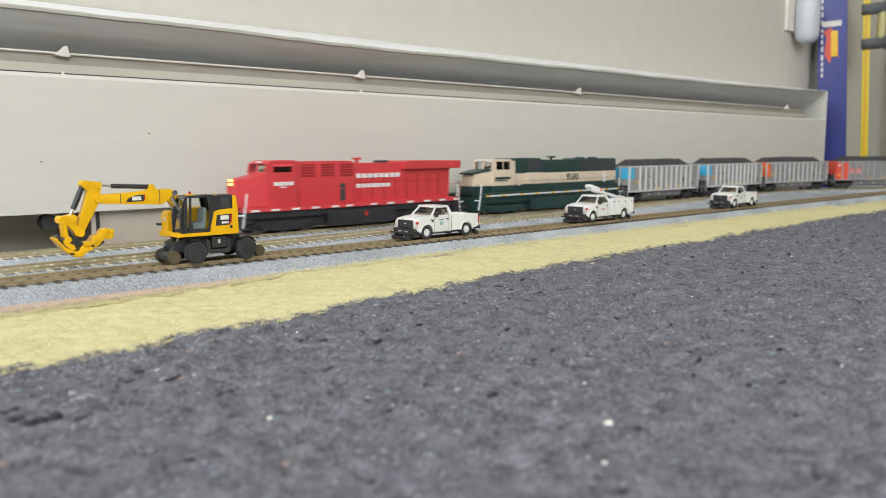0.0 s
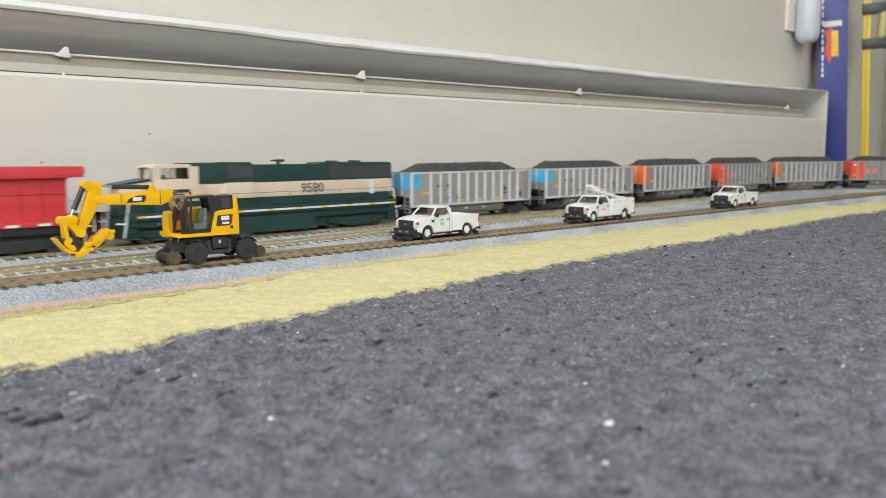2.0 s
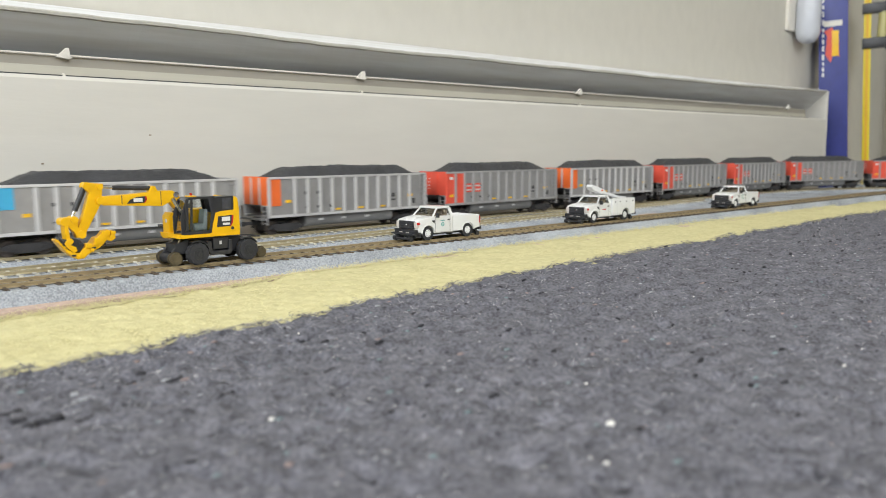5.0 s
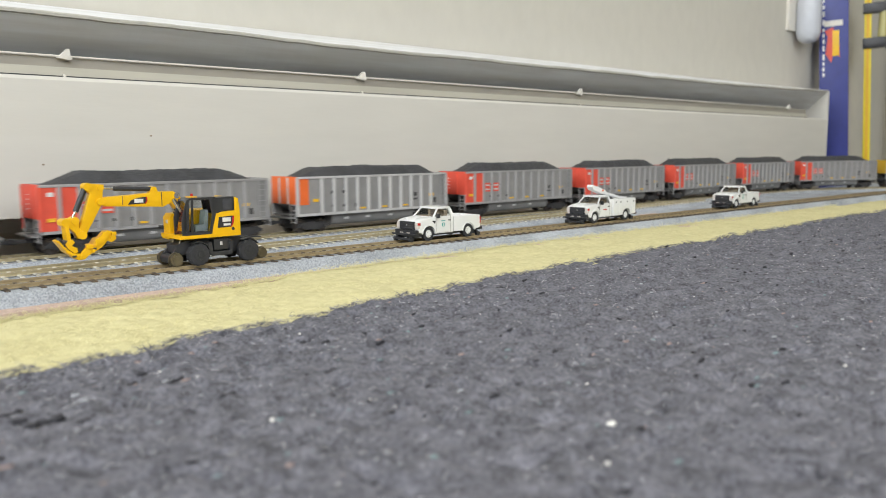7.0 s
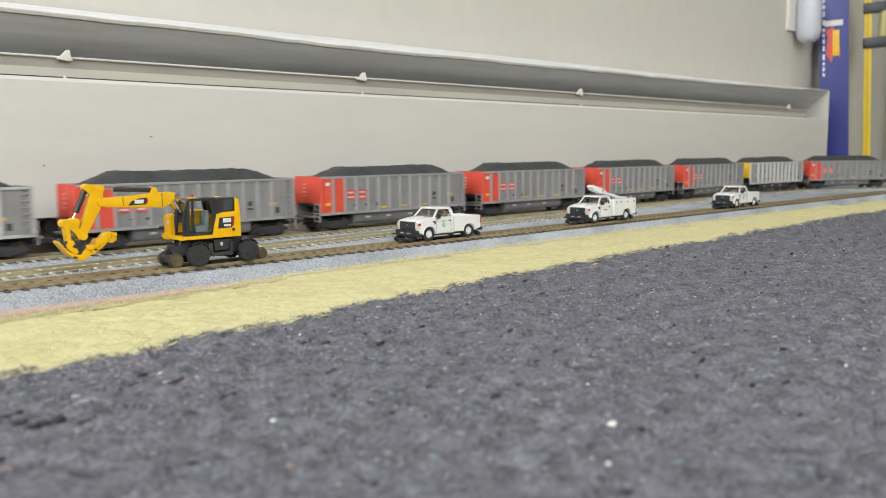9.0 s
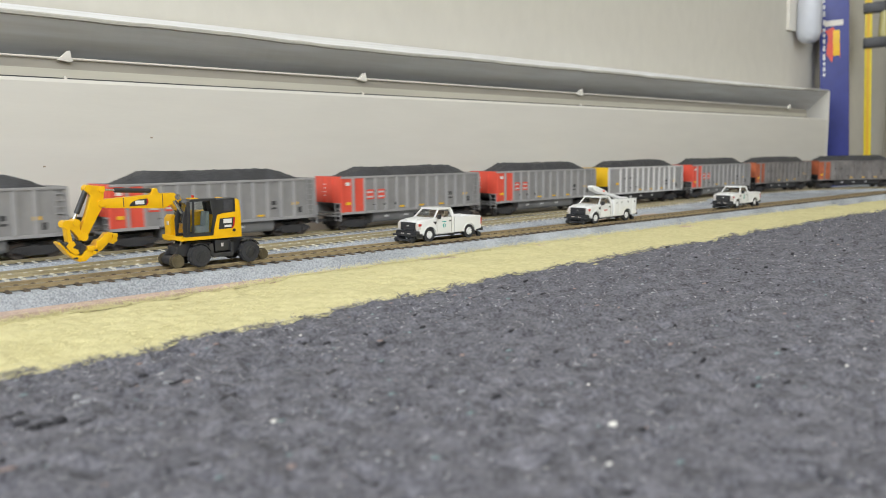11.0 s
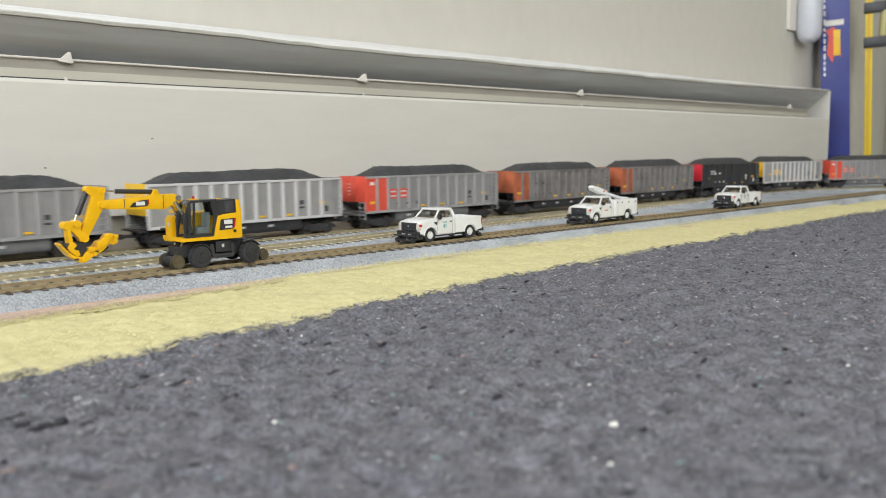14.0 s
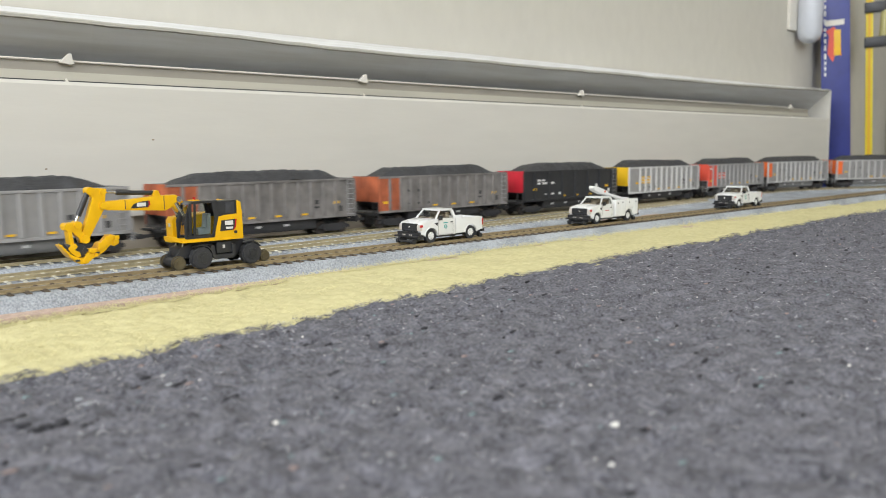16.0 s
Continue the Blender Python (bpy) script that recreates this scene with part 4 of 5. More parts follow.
    for x in (-30, 62, 84):
        bm = add_rod(BM(), (x, 0, 53), (x, 0, 54.6), 5.2, 20)
        part("roof_fan", bm, G, lo)
    bm = add_box(BM(), 13, 15, -1, 1, 52, 55)
    for d in (-1.8, 0, 1.8):
        add_rod(bm, (9, d, 55.2), (18, d, 55.2), 0.5, 8, 1.0)
    part("horn", bm, G, lo)
    part("underframe", add_prism(BM(), [(-100, 16.5), (-100, 6), (-92, 3.4), (100, 3.4), (108, 6), (108, 16.5)], -10.6, 10.6, 0.4), G, lo)
    part("sill", add_box(BM(), -100, 108, -14.6, 14.6, 11.5, 16.5, 0.4), G, lo)
    part("fuel_tank", add_prism(BM(), [(-34, 15), (-34, 5), (-31, 2.5), (33, 2.5), (36, 5), (36, 15)], -15.5, 15.5, 1.0), G, lo)
    for cx in (-70, 77):
        bogie(lo, cx, (-21, 0, 21), 6.0, 28, G)
    steps_and_pilot(lo, G, G)
    for s in (-1, 1):
        handrail(lo, [-52, -30, -8, 14, 36, 58, 80, 102, 113], s * 16.6, 21, 32, G)
    lo.scale.x = 1.045
    return lo


TRAIN.append((red_locomotive(), -389.1))
TRAIN.append((green_locomotive(), -136.8))


# ---- road-rail vehicles on the near track ----
def truck_wheel(parent, x, s, r=4.85):
    bm = BM()
    add_rod(bm, (x, s * 8.0, r), (x, s * 10.8, r), r, 26)
    t = part("tyre", bm, PAINT["tyre"], parent)
    bm = BM()
    add_rod(bm, (x, s * 10.5, r), (x, s * 11.1, r), r * 0.60, 22, r * 0.52)
    add_rod(bm, (x, s * 11.0, r), (x, s * 11.5, r), r * 0.22, 12)
    part("rim", bm, PAINT["truck_white"], t)
    bm = BM()
    for i in range(8):
        a = i * math.pi / 4
        c = (x + math.cos(a) * r * 0.42, r + math.sin(a) * r * 0.42)
        add_rod(bm, (c[0], s * 11.0, c[1]), (c[0], s * 11.2, c[1]), 0.28, 6)
    part("rim_hole", bm, PAINT["grille"], t)


def guide_gear(parent, x, s):
    """A small rail-guide axle with its arms, in front (s=-1) or behind (s=1)."""
    bm = BM()
    for q in (-1, 1):
        add_rod(bm, (x + s * 6, q * 7.2, 1.6), (x + s * 6, q * 9.4, 1.6), 1.7, 12)
        add_box(bm, min(x, x + s * 6.5), max(x, x + s * 6.5), q * 6.6 - 0.8, q * 6.6 + 0.8, 1.4, 3.4, 0.2)
        add_box(bm, x + s * 4.6 - 1.0, x + s * 4.6 + 1.0, q * 8 - 1.1, q * 8 + 1.1, 2.8, 4.4, 0.2)
    add_rod(bm, (x + s * 6, -9, 1.6), (x + s * 6, 9, 1.6), 0.8, 8)
    add_box(bm, min(x - s * 3, x + s * 1), max(x - s * 3, x + s * 1), -6, 6, 2.2, 4.2, 0.3)
    part("rail_gear", bm, PAINT["truck_black"], parent)


def pickup_front(tr, rear=38.5):
    """Bonnet, doors, cab and running gear that both kinds of truck share; the front axle is at x = 0."""
    W = PAINT["truck_white"]
    low = [(-9.6, 6.4), (-9.9, 13.2), (-8.6, 14.5), (-3, 15.7), (4.5, 16.5), (23.4, 16.4), (23.4, 4.6), (6.2, 4.6)]
    arch = arc(0, 4.8, 5.7, 0, 180, 12)
    body = part("body", add_prism(BM(), low[:-1] + [(6.2, 4.6)] + arch + [(-6.6, 5.6)], -11.2, 11.2, 0.7), W, tr)
    for s in (-1, 1):
        y0, y1 = sorted((s * 11.0, s * 11.75))
        part("wheel_flare", add_prism(BM(), arc(0, 4.8, 6.25, 0, 180, 14) + arc(0, 4.8, 5.7, 180, 0, 14), y0, y1, 0.15), W, body)
        # seams of the door and its handle
        bm = BM()
        add_box(bm, 6.6, 6.85, s * 11.22 - 0.1, s * 11.22 + 0.1, 5.2, 16.2)
        add_box(bm, 20.6, 20.85, s * 11.22 - 0.1, s * 11.22 + 0.1, 5.2, 16.2)
        add_box(bm, 6.6, 20.8, s * 11.22 - 0.1, s * 11.22 + 0.1, 5.0, 5.2)
        part("door_seam", bm, PAINT["rib_dull"], body)
        part("door_handle", add_box(BM(), 18.3, 20.2, s * 11.5 - 0.3, s * 11.5 + 0.3, 13.2, 14.0, 0.15), PAINT["truck_black"], body)
        part("fender_vent", add_prism(BM(), [(3.0, 13.8), (6.1, 13.8), (5.6, 11.6)], s * 11.3 - 0.2, s * 11.3 + 0.2), PAINT["truck_black"], body, smooth=None)
        part("mirror", add_box(BM(), 6.4, 8.2, s * 13.0 - 1.2, s * 13.0 + 1.2, 15.6, 18.8, 0.4), PAINT["truck_black"], body)
        part("rocker", add_box(BM(), 5.8, 24, s * 10.6 - 0.5, s * 10.6 + 0.5, 3.6, 4.7), PAINT["truck_black"], body)
    # cab frame: base corners and roof corners, posts between them
    base = {("f", -1): (4.6, -10.9, 16.3), ("f", 1): (4.6, 10.9, 16.3), ("r", -1): (22.9, -10.9, 16.2), ("r", 1): (22.9, 10.9, 16.2)}
    top = {("f", -1): (10.0, -9.0, 22.0), ("f", 1): (10.0, 9.0, 22.0), ("r", -1): (21.4, -9.0, 22.0), ("r", 1): (21.4, 9.0, 22.0)}
    cab = part("cab", add_box(BM(), 9.2, 22.0, -9.4, 9.4, 21.6, 23.1, 0.65), W, tr)
    for k in base:
        wide = 0.75 if k[0] == "f" else 1.5
        a, b = Vector(base[k]), Vector(top[k])
        bm = add_quad(BM(), a + Vector((-wide, 0, 0)), a + Vector((wide, 0, 0)), b + Vector((wide, 0, 0)), b + Vector((-wide, 0, 0)), 0.9 * k[1])
        part("cab_post", bm, W, cab)
    part("windscreen", add_quad(BM(), (5.0, -10.4, 16.4), (9.8, -8.8, 21.9), (9.8, 8.8, 21.9), (5.0, 10.4, 16.4), 0.2), GLASS, cab)
    part("rear_window", add_quad(BM(), (22.5, -10.2, 16.6), (21.4, -8.8, 21.8), (21.4, 8.8, 21.8), (22.5, 10.2, 16.6), 0.2), GLASS_DARK, cab)
    for s in (-1, 1):
        part("side_window", add_quad(BM(), (5.6, s * 10.7, 16.5), (21.8, s * 10.7, 16.4), (20.6, s * 9.0, 21.8), (10.4, s * 9.0, 21.8), 0.15), GLASS_DARK, cab)
    part("seat", add_box(BM(), 16.2, 20.2, -8.4, 8.4, 14, 20.4, 0.8), PAINT["tan"], cab)
    part("dashboard", add_box(BM(), 6.4, 9.5, -9.5, 9.5, 15.8, 17.2, 0.4), PAINT["tan"], cab)
    # front
    grille = part("grille", add_box(BM(), -10.9, -9.4, -8.0, 8.0, 8.2, 13.8, 0.3), PAINT["truck_black"], tr)
    for z in (9.4, 10.9, 12.4):
        part("grille_bar", add_box(BM(), -11.1, -10.8, -7.4, 7.4, z - 0.25, z + 0.25), PAINT["grille"], grille)
    part("front_emblem", add_ball(BM(), (-11.1, 0, 11.2), 1.25, (0.2, 1, 0.45), 12), PAINT["chrome"], grille)
    for s in (-1, 1):
        lamp = part("headlight", add_box(BM(), -10.6, -8.4, s * 9.7 - 1.6, s * 9.7 + 1.6, 9.0, 13.2, 0.4), PAINT["lamp_clear"], tr)
        part("marker_lens", add_box(BM(), -10.5, -7.7, s * 10.4 - 1.0, s * 10.4 + 1.0, 11.2, 13.0, 0.3), PAINT["lamp_red"], lamp)
    part("front_bumper", add_box(BM(), -12.6, -9.2, -11.2, 11.2, 4.2, 8.0, 0.6), PAINT["truck_black"], tr)
    part("bumper_skirt", add_box(BM(), -12.0, -6.2, -10.6, 10.6, 2.8, 4.8, 0.4), PAINT["truck_black"], tr)
    bm = BM()
    for yy in (-4.5, -2.6, 2.6, 4.5):
        add_box(bm, -13.0, -12.5, yy - 0.5, yy + 0.5, 5.6, 6.4)
    part("bumper_lamp", bm, PAINT["lamp_clear"], tr)
    part("bumper_bar", add_box(BM(), -14.4, -12.4, -12.6, 12.6, 4.2, 5.4, 0.3), PAINT["truck_black"], tr)
    part("chassis", add_box(BM(), -8, rear + 11.5, -6.5, 6.5, 3.0, 5.6, 0.3), PAINT["truck_black"], tr)
    for x in (0, rear):
        part("axle", add_rod(BM(), (x, -8.2, 4.85), (x, 8.2, 4.85), 1.0, 8), PAINT["truck_black"], tr)
        for s in (-1, 1):
            truck_wheel(tr, x, s)
    guide_gear(tr, -8, -1)
    guide_gear(tr, rear + 6, 1)
    return body


def pickup(x, label):
    tr = thing("pickup_truck", label, "pickup truck", x, YA, 0, group="white road-rail trucks")
    body = pickup_front(tr)
    W = PAINT["truck_white"]
    for s in (-1, 1):
        y0, y1 = sorted((s * 10.1, s * 11.2))
        outline = [(23.9, 5.0), (23.9, 15.4), (24.6, 16.0), (50.0, 15.8), (50.6, 15.0), (50.6, 6.4), (45.6, 5.4)] + arc(38.5, 4.8, 5.7, 5, 175, 12) + [(31.5, 5.0)]
        part("bed_side", add_prism(BM(), outline, y0, y1, 0.35), W, tr)
        y0, y1 = sorted((s * 11.0, s * 11.7))
        part("wheel_flare", add_prism(BM(), arc(38.5, 4.8, 6.25, 0, 180, 14) + arc(38.5, 4.8, 5.7, 180, 0, 14), y0, y1, 0.15), W, tr)
        part("tail_lamp", add_box(BM(), 50.0, 51.0, s * 10.4 - 1.0, s * 10.4 + 1.0, 9.4, 14.4, 0.3), PAINT["lamp_red"], tr)
        emblem = add_rod(BM(), (13.6, s * 11.15, 10.6), (13.6, s * 11.4, 10.6), 1.45, 20)
        e = part("door_emblem", emblem, PAINT["teal"], body)
        part("emblem_mark", add_box(BM(), 13.2, 14.0, s * 11.45 - 0.08, s * 11.45 + 0.08, 9.6, 11.6), PAINT["white"], e)
        part("door_lettering", add_box(BM(), 11.6, 15.6, s * 11.25 - 0.1, s * 11.25 + 0.1, 13.0, 13.6), PAINT["teal"], body)
    part("bed_floor", add_box(BM(), 23.9, 50, -10.2, 10.2, 8.0, 9.0), W, tr)
    part("bed_front", add_box(BM(), 23.9, 24.9, -10.2, 10.2, 8.0, 15.8, 0.2), W, tr)
    part("tailgate", add_box(BM(), 49.4, 50.7, -9.6, 9.6, 6.4, 15.6, 0.3), W, tr)
    part("rear_bumper", add_box(BM(), 50.4, 53.0, -10.8, 10.8, 4.4, 6.8, 0.4), PAINT["truck_black"], tr)
    return tr


def bucket_truck(x):
    tr = thing("bucket_truck", "white service truck with tool lockers and a folded bucket boom", "service truck", x, YA, 0, group="white road-rail trucks")
    body = pickup_front(tr, 45.2)
    W = PAINT["truck_white"]
    for s in (-1, 1):
        y0, y1 = sorted((s * 6.2, s * 12.2))
        outline = [(24.4, 5.0), (24.4, 19.6), (58.6, 19.6), (58.6, 5.6), (52.0, 5.2)] + arc(45.2, 4.8, 5.9, 5, 175, 12) + [(38.4, 5.0)]
        locker = part("locker", add_prism(BM(), outline, y0, y1, 0.5), W, tr)
        for x0, x1, z0, z1 in ((25.2, 31.4, 6, 18.8), (32.2, 38.2, 6, 18.8), (39.0, 51.0, 12.2, 18.8), (51.9, 57.8, 6.4, 18.8)):
            d = part("locker_door", add_box(BM(), x0, x1, s * 12.3 - 0.2, s * 12.3 + 0.2, z0, z1, 0.15), W, locker)
            part("latch", add_box(BM(), (x0 + x1) / 2 - 0.5, (x0 + x1) / 2 + 0.5, s * 12.6 - 0.15, s * 12.6 + 0.15, z1 - 2.6, z1 - 1.4), PAINT["grille"], d)
        part("tail_lamp", add_box(BM(), 58.2, 59.2, s * 11 - 0.9, s * 11 + 0.9, 6, 9, 0.2), PAINT["lamp_red"], tr)
        part("door_lettering", add_box(BM(), 11.4, 16.4, s * 11.25 - 0.1, s * 11.25 + 0.1, 10.6, 11.4), PAINT["lamp_red"], body)
    part("deck", add_box(BM(), 24.4, 58.6, -6.4, 6.4, 9, 11.4, 0.2), W, tr)
    part("rear_bumper", add_box(BM(), 58.4, 61.5, -11.6, 11.6, 4.6, 6.6, 0.4), PAINT["truck_black"], tr)
    part("turret", add_rod(BM(), (50, 0, 11), (50, 0, 17.5), 4.2, 18), W, tr)
    boom = part("boom", add_prism(BM(), [(60, 17.6), (60, 20.0), (50, 20.8), (24, 26.4), (23, 24.4), (50, 18.4)], -1.7, 1.7, 0.4), W, tr)
    part("boom_tip", add_prism(BM(), [(8, 28.0), (6.0, 30.8), (7.4, 32.4), (14, 31.0), (24, 27.8), (27, 25.8), (26, 23.8), (20, 24.2)], -3.2, 3.2, 0.8), W, boom)
    part("boom_cylinder", add_rod(BM(), (46, 0, 16.8), (28, 0, 22.0), 1.3, 10), PAINT["truck_black"], boom)
    part("boom_mark", add_box(BM(), 20, 22.5, -3.5, -3.0, 26.4, 27.8, 0.2), PAINT["orange"], boom)
    part("boom_rest", add_box(BM(), 24.6, 26.4, -3.5, 3.5, 11, 23.4, 0.2), W, tr)
    return tr


pickup(0.0, "white pickup truck with rail wheels and teal door emblem")
bucket_truck(190.2)
pickup(438.0, "white pickup truck on the far stretch of track")


def wheeled_excavator(x):
    """Road-rail excavator; the front rail axle is at x = 0 of its own space."""
    ex = thing("rail_excavator", "yellow and black road-rail excavator with raised boom and gripper", "excavator", x, YA, 0)
    Y, K = PAINT["cat"], PAINT["black"]
    # undercarriage
    part("chassis", add_prism(BM(), [(2, 7), (2, 11.5), (8, 14.2), (40, 14.2), (46, 11.5), (47, 7.5), (40, 5.4), (9, 5.4)], -6.8, 6.8, 0.6), K, ex)
    part("side_step", add_prism(BM(), [(18, 12.5), (19, 6.2), (21, 4.6), (32, 4.6), (33, 6), (33, 12.5), (31, 12.5), (31, 7), (21, 7), (20.4, 12.5)], -12.5, -9, 0.3), K, ex)
    part("side_tank", add_box(BM(), 20, 33, 7, 12.5, 5, 12.6, 0.5), K, ex)
    part("tool_box", add_box(BM(), 22, 31.5, -11.6, -6.5, 7.8, 14, 0.4), K, ex)
    part("mark", add_box(BM(), 25.6, 27, -11.8, -11.5, 10.4, 12.4), PAINT["rib"], ex)
    for wx in (12.5, 42.9):
        part("axle", add_rod(BM(), (wx, -8, 6.0), (wx, 8, 6.0), 2.2, 12), K, ex)
        for s in (-1, 1):
            bm = add_rod(BM(), (wx, s * 8.2, 6.1), (wx, s * 13.6, 6.1), 6.3, 48)
            bmesh.ops.bevel(bm, geom=[e for e in bm.edges if abs(e.verts[0].co.y - e.verts[1].co.y) < 0.01], offset=0.8, segments=2, affect="EDGES")
            for v in bm.verts:       # tread blocks
                a = math.atan2(v.co.z - 6.1, v.co.x - wx)
                if math.hypot(v.co.z - 6.1, v.co.x - wx) > 5.6 and int(round(a / (math.pi / 24))) % 4 < 2:
                    v.co.x, v.co.z = wx + (v.co.x - wx) * 0.945, 6.1 + (v.co.z - 6.1) * 0.945
            tyre = part("tyre", bm, PAINT["tyre"], ex)
            bm = add_rod(BM(), (wx, s * 13.2, 6.1), (wx, s * 13.9, 6.1), 3.5, 24, 3.2)
            add_rod(bm, (wx, s * 13.8, 6.1), (wx, s * 14.5, 6.1), 1.5, 16)
            for i in range(8):
                a = i * math.pi / 4
                add_rod(bm, (wx + 2.4 * math.cos(a), s * 13.8, 6.1 + 2.4 * math.sin(a)), (wx + 2.4 * math.cos(a), s * 14.2, 6.1 + 2.4 * math.sin(a)), 0.3, 6)
            part("hub", bm, K, tyre)
            part("mudguard", add_prism(BM(), arc(wx, 6.1, 7.4, 30, 120, 8) + arc(wx, 6.1, 6.8, 120, 30, 8), min(s * 8.5, s * 12.5), max(s * 8.5, s * 12.5), 0.1), K, ex)
    for wx, r in ((0.9, 3.8), (53.4, 3.3)):
        for s in (-1, 1):
            bm = add_rod(BM(), (wx, s * 7.4, r), (wx, s * 9.6, r), r - 0.3, 26)
            add_rod(bm, (wx, s * 6.9, r), (wx, s * 7.5, r), r + 0.3, 26)
            w = part("rail_wheel", bm, PAINT["brass"], ex)
            bm = add_rod(BM(), (wx, s * 9.6, r), (wx, s * 9.9, r), r * 0.55, 18)
            for i in range(6):
                a = i * math.pi / 3
                add_rod(bm, (wx + r * 0.62 * math.cos(a), s * 9.5, r + r * 0.62 * math.sin(a)), (wx + r * 0.62 * math.cos(a), s * 9.9, r + r * 0.62 * math.sin(a)), 0.3, 6)
            part("wheel_hub", bm, PAINT["brass"], w)
        part("rail_axle", add_rod(BM(), (wx, -7, r), (wx, 7, r), r * 0.72, 16), K, ex)
    for s in (-1, 1):
        arm = part("front_arm", add_prism(BM(), [(-1.4, 2.6), (-0.6, 6.6), (5, 13), (9, 13), (4.4, 6)], s * 5.5 - 1, s * 5.5 + 1, 0.2), K, ex)
        part("arm_rod", add_rod(BM(), (2.8, s * 4.4 - 1.2, 7.4), (5.2, s * 4.4 - 1.2, 14.2), 0.75, 10), PAINT["brass"], arm)
        part("rear_arm", add_prism(BM(), [(44.8, 6), (44.8, 10), (54, 5.4), (55, 2.6), (52, 2.6)], s * 5.5 - 1, s * 5.5 + 1, 0.2), K, ex)
    bm = BM()
    for yy in (-6, 0, 6):
        add_rod(bm, (44, yy, 13.2), (55, yy * 0.8, 12.4), 0.35, 6)
    add_rod(bm, (55, -5, 12.4), (55, 5, 12.4), 0.35, 6)
    add_box(bm, 43, 48, -7, 7, 11.4, 13.2, 0.3)
    part("rear_rack", bm, K, ex)
    # upper carriage
    part("slew_ring", add_rod(BM(), (24, 0, 13.8), (24, 0, 15.6), 9.5, 28), K, ex)
    part("deck", add_prism(BM(), [(2, 15.2), (2, 17.4), (37.6, 17.4), (37.9, 15.2)], -13.4, 13.4, 0.5), Y, ex)
    part("front_step", add_box(BM(), 2.5, 10.5, 4.0, 13, 14.2, 15.8, 0.4), Y, ex)
    part("side_box", add_prism(BM(), [(3.6, 17.0), (3.4, 26.4), (5.0, 28.6), (12, 28.6), (12, 17.0)], 4.2, 13.2, 0.9), Y, ex)
    part("box_lamp", add_box(BM(), 3.0, 3.6, 6.6, 8.6, 23, 25, 0.2), PAINT["rib"], ex)
    part("box_knob", add_rod(BM(), (3.4, 12.6, 21), (0.8, 13.4, 21), 0.8, 8), K, ex)
    part("engine_cover", add_prism(BM(), [(12, 17.2), (12, 28.0), (15, 30.2), (36, 30.2), (36, 17.2)], -2.0, 13.2, 0.8), Y, ex)
    part("counterweight", add_prism(BM(), [(34.6, 15.4), (34.6, 36.6), (35.6, 37.2), (37.0, 36.4), (37.8, 30), (38.0, 16)], -13.3, 13.3, 0.7), Y, ex)
    part("rear_panel", add_prism(BM(), [(20.2, 17.2), (20.4, 22.2), (23.2, 28.4), (26.4, 29.3), (34.8, 29.8), (34.8, 17.2)], -13.5, -2.0, 0.5), Y, ex)
    part("rear_housing", add_prism(BM(), [(22.8, 28.6), (20.6, 37.2), (34.5, 37.6), (34.5, 29.6)], -12.9, -2.0, 0.4), K, ex)
    part("rear_window", add_box(BM(), 27.6, 33.0, -13.1, -12.8, 30.2, 36.4, 0.15), PAINT["grille"], ex)
    badge = part("side_badge", add_prism(BM(), [(23.6, 20.4), (24.6, 26.4), (33.0, 26.8), (32.4, 22.2), (31.2, 20.6)], -13.75, -13.45), K, ex, smooth=None)
    bars(badge, "badge_bar", [(26.6, 31.6, 23.6, 26.0), (27.2, 31.4, 21.4, 22.6)], -13.85, PAINT["white"], 0.1)
    part("badge_edge", add_prism(BM(), [(33.0, 26.8), (33.9, 26.8), (33.3, 22.2), (31.8, 20.4), (31.2, 20.6), (32.4, 22.2)], -13.8, -13.5), PAINT["lamp_red"], badge, smooth=None)
    part("fuel_cap", add_rod(BM(), (33.0, -13.4, 19.4), (33.0, -14.0, 19.4), 0.9, 10), K, ex)
    # cab: black frame with open door glass
    cab = part("cab", add_prism(BM(), [(6.0, 36.0), (8.0, 37.8), (23.0, 37.9), (23.0, 36.6), (8.6, 36.4)], -13.2, -2.4, 0.3), K, ex)
    for s, yy in ((-1, -13.0), (1, -2.8)):
        part("front_post", add_prism(BM(), [(3.2, 17.4), (4.4, 17.4), (7.6, 36.8), (6.2, 36.8), (3.0, 27)], yy - 0.5, yy + 0.5, 0.15), K, cab)
        part("rear_post", add_prism(BM(), [(19.0, 17.4), (20.4, 17.4), (23.0, 28.6), (21.4, 37.2), (19.2, 37.2), (20.8, 28)], yy - 0.5, yy + 0.5, 0.15), K, cab)
        part("door_sill", add_box(BM(), 4, 20, yy - 0.5, yy + 0.5, 17.2, 19.0, 0.15), K, cab)
        part("side_glass", add_prism(BM(), [(5.2, 19), (7.8, 36.2), (19.4, 36.4), (20.6, 28), (19.2, 19)], yy - 0.12, yy + 0.12), GLASS, cab)
    part("door_rail", add_prism(BM(), [(8.0, 19.0), (9.2, 19.0), (10.0, 36.6), (8.8, 36.6)], -13.6, -12.9, 0.1), K, cab)
    part("mirror_arm", add_prism(BM(), [(4.6, 19.6), (6.2, 19.4), (6.6, 34.6), (5.0, 35.0)], -15.4, -14.6, 0.2), K, cab)
    part("windscreen", add_quad(BM(), (3.4, -12.6, 18), (6.4, -12.6, 36.4), (6.4, -3, 36.4), (3.4, -3, 18), 0.2), GLASS, cab)
    part("seat", add_prism(BM(), [(11.5, 19), (11.5, 22.6), (16.6, 22.8), (17.6, 30.6), (19.6, 30.6), (19.0, 19)], -11.2, -4.6, 0.6), PAINT["seat"], cab)
